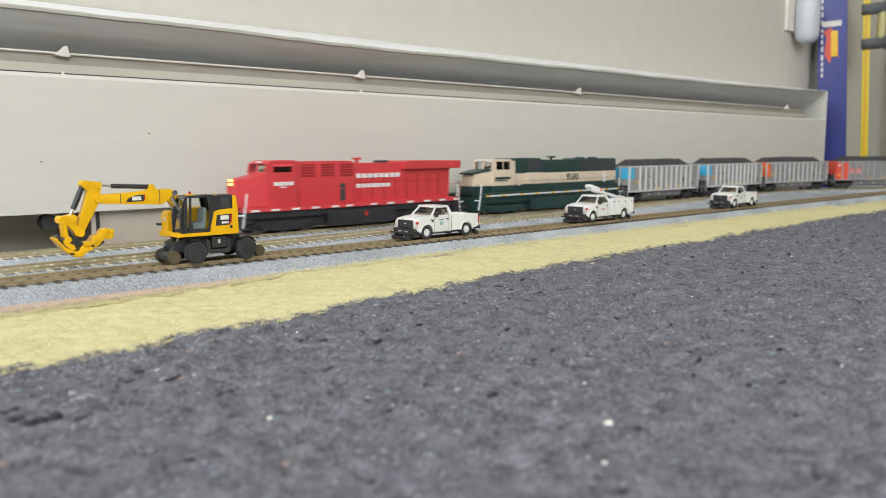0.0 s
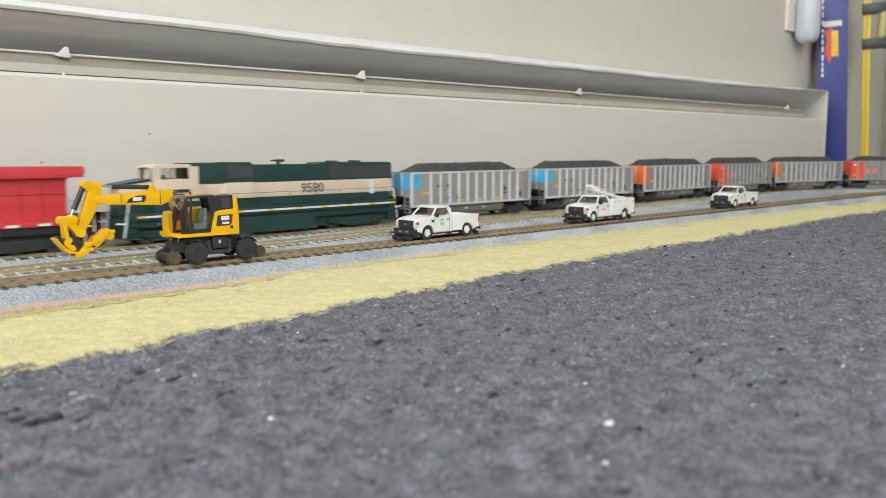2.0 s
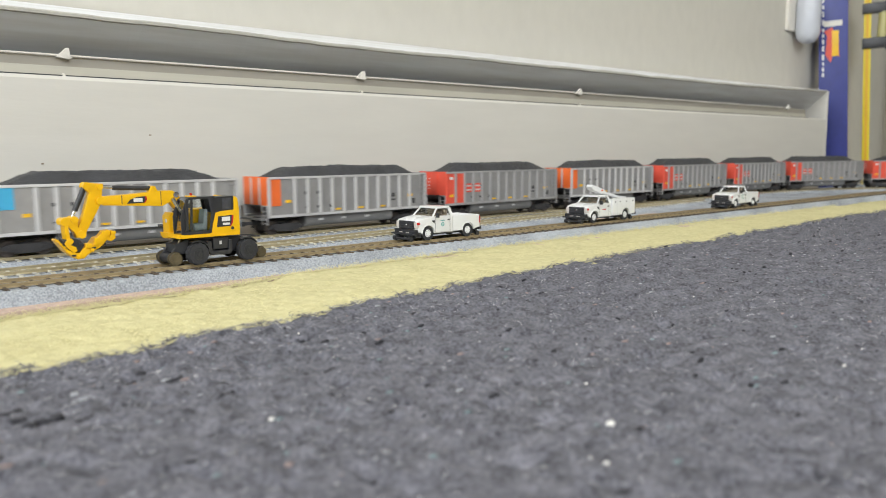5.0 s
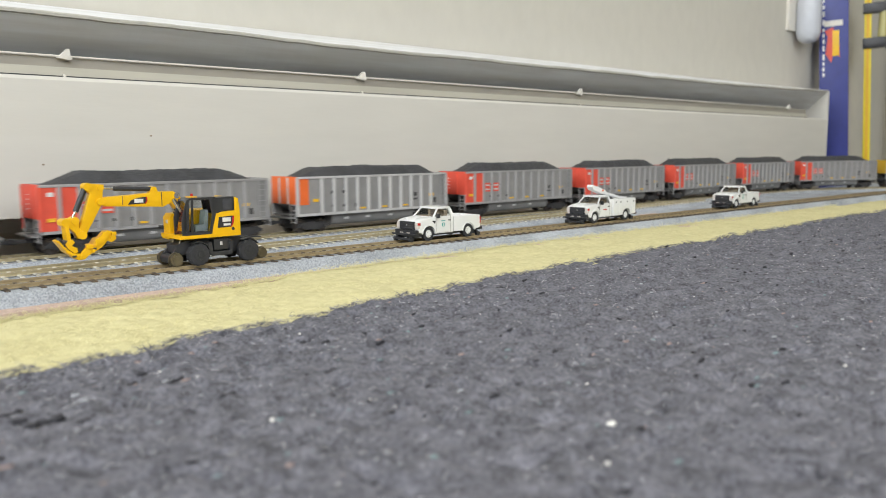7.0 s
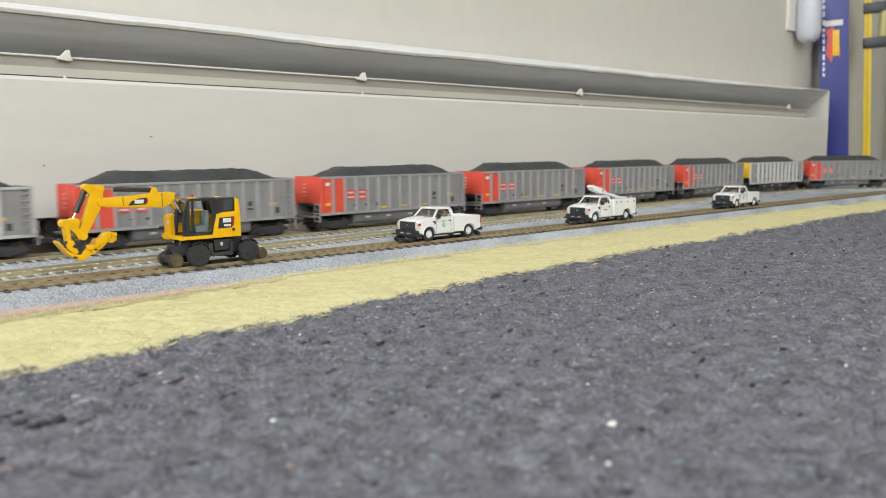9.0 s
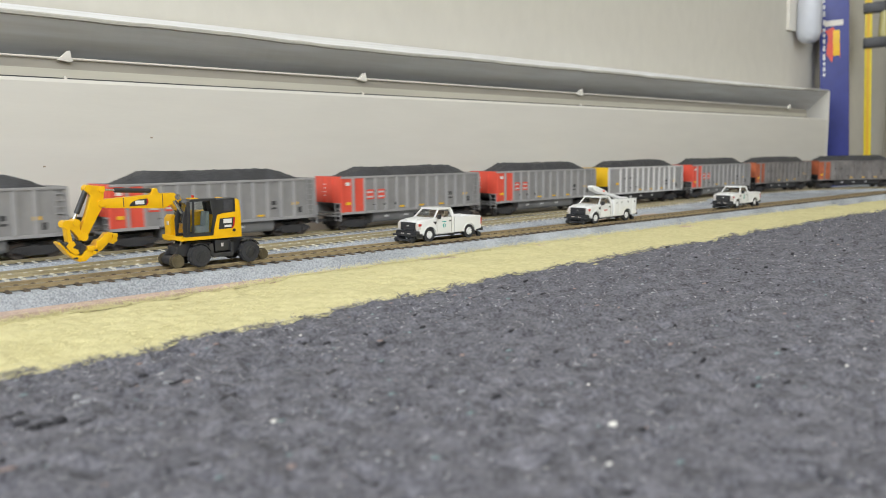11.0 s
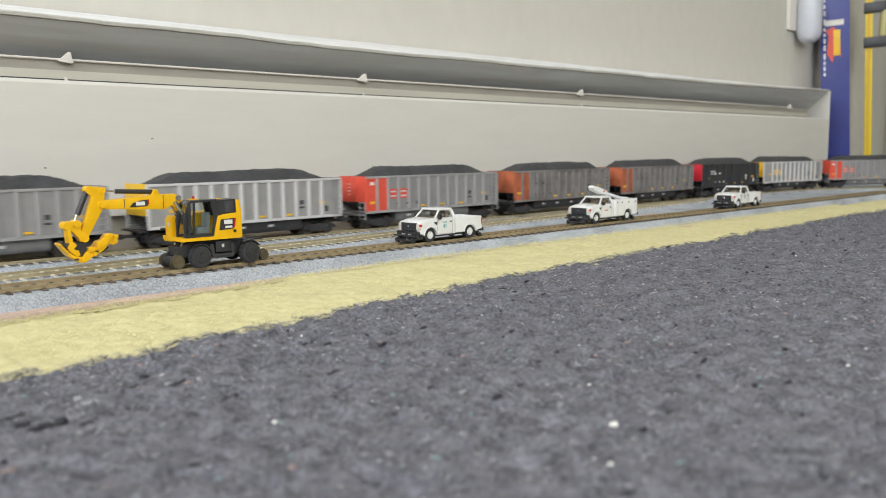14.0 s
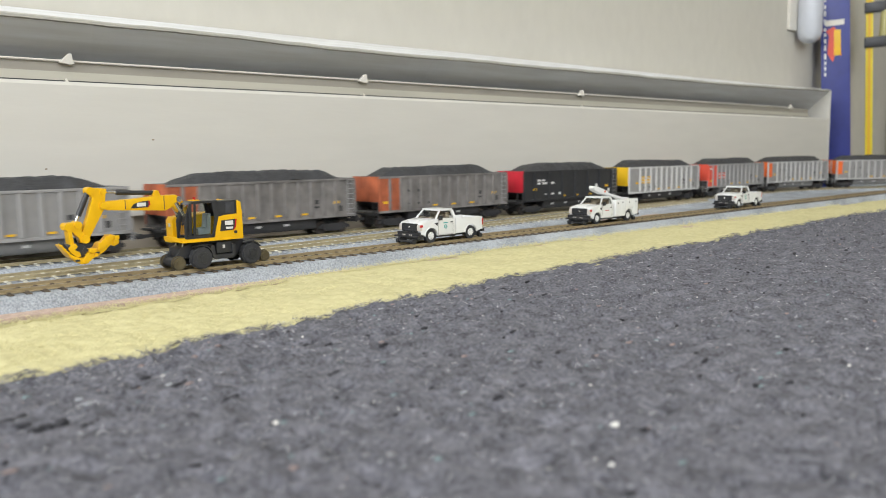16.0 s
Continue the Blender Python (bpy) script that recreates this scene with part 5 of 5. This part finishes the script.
    part("console", add_prism(BM(), [(6, 18), (6, 24), (8.2, 25), (9, 18)], -9, -6, 0.4), K, cab)
    part("beacon", add_rod(BM(), (12.5, -6, 37.6), (12.5, -6, 39.8), 0.7, 10), PAINT["lamp_red"], cab)
    part("roof_hatch", add_box(BM(), 9.6, 14, -10, -4, 37.7, 38.4, 0.3), Y, cab)
    # boom
    boom = part("boom", add_prism(BM(), [(9.4, 30.6), (5.4, 31.4), (2.2, 35.0), (-2.0, 33.0), (-33.4, 34.8), (-36.2, 36.4), (-36.6, 38.4), (-33.6, 39.6), (-20, 40.2), (-9, 41.0), (-8, 43.6),
                                         (-5.6, 43.8), (-4.4, 41.4), (4.0, 41.4), (7.0, 39.0), (10.6, 34)], -1.8, 3.6, 0.6), Y, ex)
    part("boom_seam", add_box(BM(), -24.2, -23.9, -2.0, -1.75, 35.0, 39.8), PAINT["grille"], boom)
    part("boom_seam", add_box(BM(), -3.0, -2.7, -2.0, -1.75, 33.6, 41.2), PAINT["grille"], boom)
    part("boom_pin", add_rod(BM(), (5.6, -2.6, 39.0), (5.6, 4.4, 39.0), 1.6, 14), PAINT["chrome"], boom)
    part("pivot_boss", add_rod(BM(), (-35.4, -3.0, 37.4), (-35.4, 4.8, 37.4), 1.9, 16), Y, boom)
    part("cylinder_boss", add_rod(BM(), (-6.8, -2.2, 43.0), (-6.8, 4.0, 43.0), 1.3, 14), Y, boom)
    badge = part("boom_badge", add_prism(BM(), [(-21.4, 35.2), (-19.6, 37.4), (-16.0, 38.6), (-11.8, 38.9), (-11.4, 36.8), (-12.4, 35.4)], -2.15, -1.85), K, boom, smooth=None)
    bars(badge, "badge_bar", [(-18.0, -13.2, 36.0, 38.0)], -2.3, PAINT["white"], 0.1)
    part("badge_edge", add_prism(BM(), [(-11.8, 38.9), (-11.0, 38.9), (-10.8, 36.8), (-12.0, 35.2), (-12.4, 35.4), (-11.4, 36.8)], -2.2, -1.9), PAINT["lamp_red"], badge, smooth=None)
    for yy in (-3.0, 4.6):
        part("lift_cylinder", add_rod(BM(), (8.6, yy, 27.5), (3.2, yy, 37.2), 1.1, 10), PAINT["chrome"], boom)
        part("cylinder_sleeve", add_rod(BM(), (10.4, yy, 24), (7.2, yy, 30), 1.5, 10), K, boom)
    part("hose", add_rod(BM(), (6.6, 0, 40), (9.6, -0.6, 33), 0.6, 8), K, boom)
    # stick cylinder along the top of the boom
    part("stick_cylinder", add_rod(BM(), (-27.6, 0.8, 43.9), (-7.6, 0.8, 42.9), 1.25, 14), K, boom)
    part("stick_rod", add_rod(BM(), (-35.6, 0.8, 44.6), (-27, 0.8, 43.9), 0.6, 10), PAINT["chrome"], boom)
    # stick
    stick = part("stick", add_prism(BM(), [(-33.0, 46.2), (-33.6, 43.0), (-34.4, 36.2), (-43.0, 21.0), (-45.0, 19.6), (-47.4, 20.4), (-47.2, 22.8), (-43.6, 31), (-40.4, 41.6), (-42.8, 44.0),
                                           (-43.0, 46.2), (-41.6, 47.2)], -1.4, 3.2, 0.55), Y, ex)
    part("stick_boss", add_rod(BM(), (-41.4, -2.2, 45.3), (-41.4, 4.0, 45.3), 2.0, 16), Y, stick)
    part("stick_boss", add_rod(BM(), (-34.9, -2.2, 44.7), (-34.9, 4.0, 44.7), 1.6, 16), Y, stick)
    part("bucket_cylinder", add_rod(BM(), (-42.2, 0.8, 44.2), (-47.4, 0.8, 32.6), 1.45, 14), K, stick)
    part("bucket_rod", add_rod(BM(), (-47.2, 0.8, 33), (-49.4, 0.8, 28.6), 0.7, 10), PAINT["chrome"], stick)
    # linkage, coupler and gripper
    link = part("linkage", add_prism(BM(), [(-55.6, 26.2), (-55.0, 28.6), (-52, 29.6), (-48.4, 29.4), (-46.6, 27.4), (-47, 24.6), (-43.6, 21.6), (-44.0, 19.0), (-47.6, 18.8), (-48.8, 21.6), (-51.6, 24.6)],
                                            -2.2, 4.0, 0.7), Y, stick)
    for lx, lz, lr in ((-53.4, 27.4, 2.1), (-48.6, 28.2, 1.9), (-45.4, 20.6, 2.1)):
        part("link_boss", add_rod(BM(), (lx, -2.9, lz), (lx, 4.7, lz), lr, 18), Y, link)
    part("side_link", add_prism(BM(), [(-53.8, 26), (-52.0, 25.4), (-51.2, 18.6), (-53.2, 18.4)], -2.8, 4.4, 0.3), Y, link)
    coup = part("quick_coupler", add_prism(BM(), [(-56.2, 19.8), (-54.6, 17.4), (-51.6, 19.6), (-46.6, 17.8), (-44.4, 15.2), (-46.6, 11.6), (-50.6, 11.8), (-52.2, 15.4), (-56.0, 15.2), (-57.4, 18)],
                                           -2.6, 4.4, 0.5), K, stick)
    part("coupler_pin", add_rod(BM(), (-46.2, -3.2, 15.0), (-46.2, 5.0, 15.0), 1.2, 12), K, coup)
    part("hook", add_prism(BM(), [(-52.8, 18.6), (-50.8, 18.9), (-49.8, 17.2), (-51.4, 15.6), (-49.0, 14.4), (-48.4, 12.4), (-50, 11.4), (-53.2, 14.2), (-54.4, 16.4)], -3.6, -2.5, 0.2), Y, coup)
    jaw = part("gripper_jaw", add_prism(BM(), [(-58.4, 18.4), (-57.4, 18.8), (-54.6, 14.6), (-50.4, 11.6), (-47.2, 11.2), (-45.8, 13.2), (-42.6, 15.2), (-40.4, 15.4), (-38.4, 18.2), (-36.2, 18.6), (-33.4, 21.6), (-31.0, 21.8),
                                                (-29.2, 19.2), (-29.2, 17.4), (-31.6, 16.0), (-33.6, 17.0), (-37.2, 13.4), (-39.6, 12.2), (-43.4, 10.2), (-45.6, 8.2), (-48.6, 8.0), (-54.2, 12.4)],
                                       -4.2, 5.6, 0.5), Y, ex)
    part("jaw_plate", add_prism(BM(), [(-40.6, 14.6), (-38.2, 19.4), (-33.6, 22.6), (-31.8, 21.2), (-36.2, 16.2)], -5.2, -4.2, 0.3), Y, jaw)
    for x0, z0 in ((-47.2, 9.6), (-41.4, 12.4), (-31.4, 18.6)):
        part("jaw_pin", add_rod(BM(), (x0, -5.0, z0), (x0, 6.2, z0), 1.0, 12), Y, jaw)
    for x0, z0, w, h in ((-43.2, 14.8, 1.6, 1.2), (-38.8, 17.4, 1.4, 1.3), (-35.0, 20.6, 1.5, 1.2), (-30.6, 20.6, 1.3, 1.0)):
        part("jaw_lug", add_box(BM(), x0 - w, x0 + w, -5.4, -3.8, z0 - h, z0 + h, 0.5), Y, jaw)
    for x0, z0 in ((-40.6, 13.4), (-36.8, 16.6), (-50.6, 10.2)):
        part("jaw_slot", add_box(BM(), x0 - 1.0, x0 + 1.0, -4.6, -4.0, z0 - 0.5, z0 + 0.5, 0.15), K, jaw)
    for k, x0 in enumerate((-57.8, -56.2, -54.6)):
        part("jaw_tooth", add_prism(BM(), [(x0 - 0.7, 17.6 - k * 1.8), (x0 - 1.6, 19.8 - k * 1.8), (x0 + 0.6, 18.2 - k * 1.8)], -4.6, -3.4), Y, jaw, smooth=None)
    part("jaw_motor", add_rod(BM(), (-37.0, 0.6, 13.4), (-33.6, 0.6, 15.4), 1.5, 12), K, jaw)
    return ex


wheeled_excavator(-183.4)


# ---- things behind the end of the heater ----
def blue_carton():
    c = thing("blue_carton", "tall blue cardboard carton leaning by the heater with orange emblem", "carton", 1168, 160, FLOOR, 21.6)
    c.matrix_basis = pose(1.168, 0.178, FLOOR * MM, -2.6, 0, 21.6)
    part("box", add_box(BM(), 0, 46, -24, 24, 0, 460, 1.0), M["blue"], c)
    part("side_face", add_box(BM(), 1, 45, -24.6, -24.1, 2, 458), M["blue_edge"], c)
    part("emblem", add_prism(BM(), [(-2, 266), (-10, 248), (-9, 286), (2, 304), (15, 298), (10, 288), (13, 256), (4, 240)], -0.8, -0.3, axis="x"), PAINT["red"], c, smooth=None)
    part("emblem_core", add_box(BM(), -1.3, -0.8, -9, 2, 252, 298, 0.2), PAINT["yellow"], c)
    part("tape", add_box(BM(), -0.9, -0.3, -15, 16, 306, 316), M["clip"], c)
    bm = BM()
    rs = random.Random(4)
    z = 216.0
    while z < 400:
        h = rs.uniform(5, 11)
        add_box(bm, -0.7, -0.3, 15, 18.5, z, z + h)
        z += h + rs.uniform(3, 6)
    part("print_bar", bm, PAINT["white"], c)


def wall_sensor():
    s = thing("wall_sensor", "white rounded plastic wall sensor above the heater", "sensor", 1120, Y1, 305)
    part("mount", add_box(BM(), -62, -20, -6, 0, -32, 90, 1.0), M["clip"], s)
    bm = add_box(BM(), -44, -2, -44, -4, -55, 34)
    bmesh.ops.bevel(bm, geom=list(bm.edges), offset=19, segments=7, affect="EDGES", profile=0.5)
    part("shell", bm, M["white"], s)
    bm = BM()
    for z in range(-28, 18, 6):
        add_box(bm, -5, -1.4, -32, -18, z, z + 2.6)
    part("vent", bm, M["heater_in"], s)
    part("indicator", add_ball(BM(), (-6, -36, -32), 4.5, (1, 1, 1), 14), M["led"], s)


def bar_clamp(x, y, label, reach):
    c = thing("bar_clamp", label, "clamp", x, y, FLOOR, 20)
    c.matrix_basis = pose(x * MM, y * MM, FLOOR * MM, -2.2, 0, 20)
    bm = add_box(BM(), 0, 6, -6.5, 6.5, 0, 520, 0.6)
    part("bar", bm, M["yellow_tool"], c)
    part("bar_groove", add_box(BM(), -0.6, 0, -2.2, 2.2, 20, 500), PAINT["mark"], c)
    for z in (286, 352):
        j = part("jaw", add_box(BM(), -6, 12, -reach, 9, z - 10, z + 10, 3), PAINT["truck_black"], c)
        part("jaw_pad", add_box(BM(), -4, 10, -reach - 5, -reach, z - 13, z + 13, 2), PAINT["truck_black"], j)
    part("handle", add_rod(BM(), (2, -24, 296), (2, -27, 344), 8, 16), mat("pale_yellow_plastic", (0.52, 0.48, 0.20), 0.35, var=0.1), c, "pale yellow plastic handle")
    part("screw", add_rod(BM(), (2, -36, 282), (2, -36, 370), 3.0, 12), M["zinc_and_shadow"], c)


blue_carton()
wall_sensor()
bar_clamp(1308, 172, "yellow bar clamp with black jaws leaning on the wall", 30)
plank = thing("wood_plank", "pale wooden plank standing against the end wall", "plank", 1500, 128, FLOOR, 8)
part("board", add_box(BM(), 0, 18, -30, 30, 0, 700, 1.0), mat("pale_wood", (0.42, 0.38, 0.19), 0.6, var=0.15, scale=30, coarse=8), plank)

# crumbs of board beside the near track
for i, (x, y, w, d) in enumerate(((262, 30, 16, 8), (338, 31, 26, 9), (225, 27, 9, 5))):
    chip = tagged(part("wood_chip", add_box(BM(), -w / 2, w / 2, -d / 2, d / 2, 0, 2.4, 0.5), M["board"], at=(x, y, -5.2)),
                  "pinkish scrap of board between the tracks", "wood scrap", "board scraps")

# ---- fibres and lint ----
def on_yellow(rs):
    x = -330 + rs.rand() ** 1.7 * 1000
    a, b = -26.0, float(edge_y(np.array([x]))[0]) + 1
    t = rs.rand()
    return x, a * (1 - t) + b * t, float(np.interp(x, (-300, -175, -120), (-12.0, -11.0, -9.0)))


def on_yellow_edge(rs):
    x = -330 + rs.rand() ** 1.5 * 1000
    return x, float(np.interp(x, (-300, -250, -175, -120, -60, 100), (-39, -35, -33, -31, -27.5, -22.5))) + rs.normal() * 1.5 - 0.8, float(np.interp(x, (-300, -175, -120), (-12.2, -11.0, -9.0)))


def on_dark(rs):
    x = -390 + rs.rand() ** 1.6 * 1000
    e = float(edge_y(np.array([x]))[0])
    y = e - rs.rand() ** 1.5 * 330
    return x, y, float(dark_height(np.array([x]), np.array([y]))[0]) - 0.1


def on_dark_edge(rs):
    x = -350 + rs.rand() ** 1.4 * 1100
    e = float(edge_y(np.array([x]))[0])
    y = e - abs(rs.normal()) * 2.0
    return x, y, float(dark_height(np.array([x]), np.array([y]))[0]) - 0.2


tagged(fibres("yellow_fibres", 13000, on_yellow, 1.7, 0.14, M["fibre_yellow"], 31), "short pale yellow fibres", "fibres", kind="stuff")
tagged(fibres("yellow_edge_fibres", 9000, on_yellow_edge, 3.6, 0.15, M["fibre_yellow"], 32, 1.5), "yellow fibres along the ballast", "fibres", kind="stuff")
tagged(fibres("felt_fibres", 9000, on_dark, 2.6, 0.11, M["fibre_dark"], 33), "loose dark grey felt hairs", "fibres", kind="stuff")
tagged(fibres("felt_edge_fibres", 4500, on_dark_edge, 3.8, 0.11, M["fibre_dark"], 34), "frayed dark hairs along the mat edge", "fibres", kind="stuff")

tagged(fibres("pale_hairs", 4500, on_dark, 3.0, 0.11, M["hair"], 35), "pale loose hairs on the dark felt", "fibres", kind="stuff")


def lint(name, x, y, r, squash):
    z = float(dark_height(np.array([x]), np.array([y]))[0])
    bm = add_ball(BM(), (0, 0, 0), r, squash, 10)
    rs = random.Random(int(x * 7 + y))
    for v in bm.verts:
        v.co *= 1 + rs.uniform(-0.25, 0.25)
    return tagged(part(name, bm, M["lint"], at=(x, y, z + r * 0.3)), "tiny white crumb lying on the dark felt mat", "crumb", "crumbs on the mat")


LINT = [(-196.0, -308.0, 1.6), (-29.6, -219.7, 1.1), (-259.3, -244.2, 1.1), (-221.2, -325.2, 0.9), (-217.7, -318.0, 0.6),
        (-231.8, -251.0, 0.5), (165.2, -194.9, 1.0), (-98.5, -328.9, 0.8), (-201.1, -164.2, 0.8), (-227.5, -257.2, 0.45)]
for x, y, r in LINT:
    lint("crumb", x, y, r * 0.68, (1, 1, 0.7))
def blobs(name, items, material, seed):
    """Many small uneven lumps in one mesh; items are (x, y, z, size along x, y and z)."""
    rs = np.random.RandomState(seed)
    ball = add_ball(BM(), (0, 0, 0), 1.0, (1, 1, 1), 7)
    base = np.array([v.co[:] for v in ball.verts])
    faces = [[v.index for v in f.verts] for f in ball.faces]
    ball.free()
    co, fs = [], []
    for i, (x, y, z, a, b, c) in enumerate(items):
        w = base * (1 + rs.uniform(-0.3, 0.3, (len(base), 1)))
        co.append(w * (a, b, c) + (x, y, z))
        fs += [[k + i * len(base) for k in f] for f in faces]
    me = bpy.data.meshes.new(name)
    me.from_pydata((np.concatenate(co) * MM).tolist(), [], fs)
    me.polygons.foreach_set("use_smooth", [True] * len(fs))
    me.materials.append(material)
    return new(name, me)


def felt_points(count, reach, seed):
    rs = np.random.RandomState(seed)
    x = -385 + rs.rand(count) ** 1.4 * 950
    y = edge_y(x) - 1.5 - rs.rand(count) ** 1.2 * reach
    return rs, x, y, dark_height(x, y)


# larger dark lumps, added as the shade inside pits of the felt
PIT_SHADES = [(-312, -195, 4.0), (-306, -207, 4.5), (-274, -180, 2.6), (-263, -191, 2.6), (-223, -218, 2.2), (-187, -197, 2.2), (-144, -167, 2.0), (-259, -218, 2.4), (-233, -304, 2.4), (170, -191, 3.0), (-42, -139, 2.0), (150, -107, 2.5), (-125, -293, 2.0), (-251, -172, 1.6), (-296, -210, 2.6), (-117, -255, 1.8)]
items = []
for x, y, r in PIT_SHADES:
    z = float(dark_height(np.array([x]), np.array([y]))[0])
    for d in (-0.7, 0.0, 0.8):
        items.append((x + d * r, y + 0.3 * d * r, z, r * 0.5, r * 0.36, r * 0.3))
rs, x, y, z = felt_points(700, 300, 21)
for i in range(len(x)):      # small dark lumps that paint pit shade into the felt
    r = 0.3 + 1.0 * rs.rand() ** 2
    items.append((x[i], y[i], z[i], r * (0.9 + 1.2 * rs.rand()), r * (0.6 + 0.5 * rs.rand()), r * (0.4 + 0.4 * rs.rand())))
tagged(blobs("felt_tufts", items, M["pit_shade"], 5), "dark lumps painting shaded pits into the felt mat", "tufts", kind="stuff")
# pale lumps: coloured wool, and highlights on the felt's relief put into colour
rs, x, y, z = felt_points(3200, 330, 22)
items = []
for i in range(len(x)):
    r = 0.22 + 0.75 * rs.rand() ** 2.5
    items.append((x[i], y[i], z[i] + 0.1, r * (1.0 + 1.4 * rs.rand()), r * (0.6 + 0.5 * rs.rand()), r * 0.45))
tagged(blobs("felt_wool", items, M["wool"], 6), "paler wool lumps and painted lit tops in the felt", "wool", kind="stuff")
rs, x, y, z = felt_points(110, 270, 23)
items = []
for i in range(len(x)):
    r = 0.15 + 0.3 * rs.rand()
    items.append((x[i], y[i], z[i] + 0.1, r * (1 + 1.5 * rs.rand()), r * (0.7 + 0.9 * rs.rand()), r * 0.5))
tagged(blobs("lint", items, M["lint"], 7), "scattered pale lint specks on the felt", "lint", kind="stuff")


# ---- motion ----
def lead(t):
    """Place of the first coal car's front along the track, gathering a little speed."""
    return 411.0 - 166.4 * t - 0.315 * t * t


def rail_pose(u, half):
    a, b = lane_train(u - half), lane_train(u + half)
    return pose((a[0] + b[0]) / 2 * MM, (a[1] + b[1]) / 2 * MM, 0, 0, 0, math.degrees(math.atan2(b[1] - a[1], b[0] - a[0])))


def motions():
    for vehicle, offset in TRAIN:
        walk(vehicle, [(k * 0.5, rail_pose(lead(k * 0.5) + offset, 58.0)) for k in range(33)])


motions()
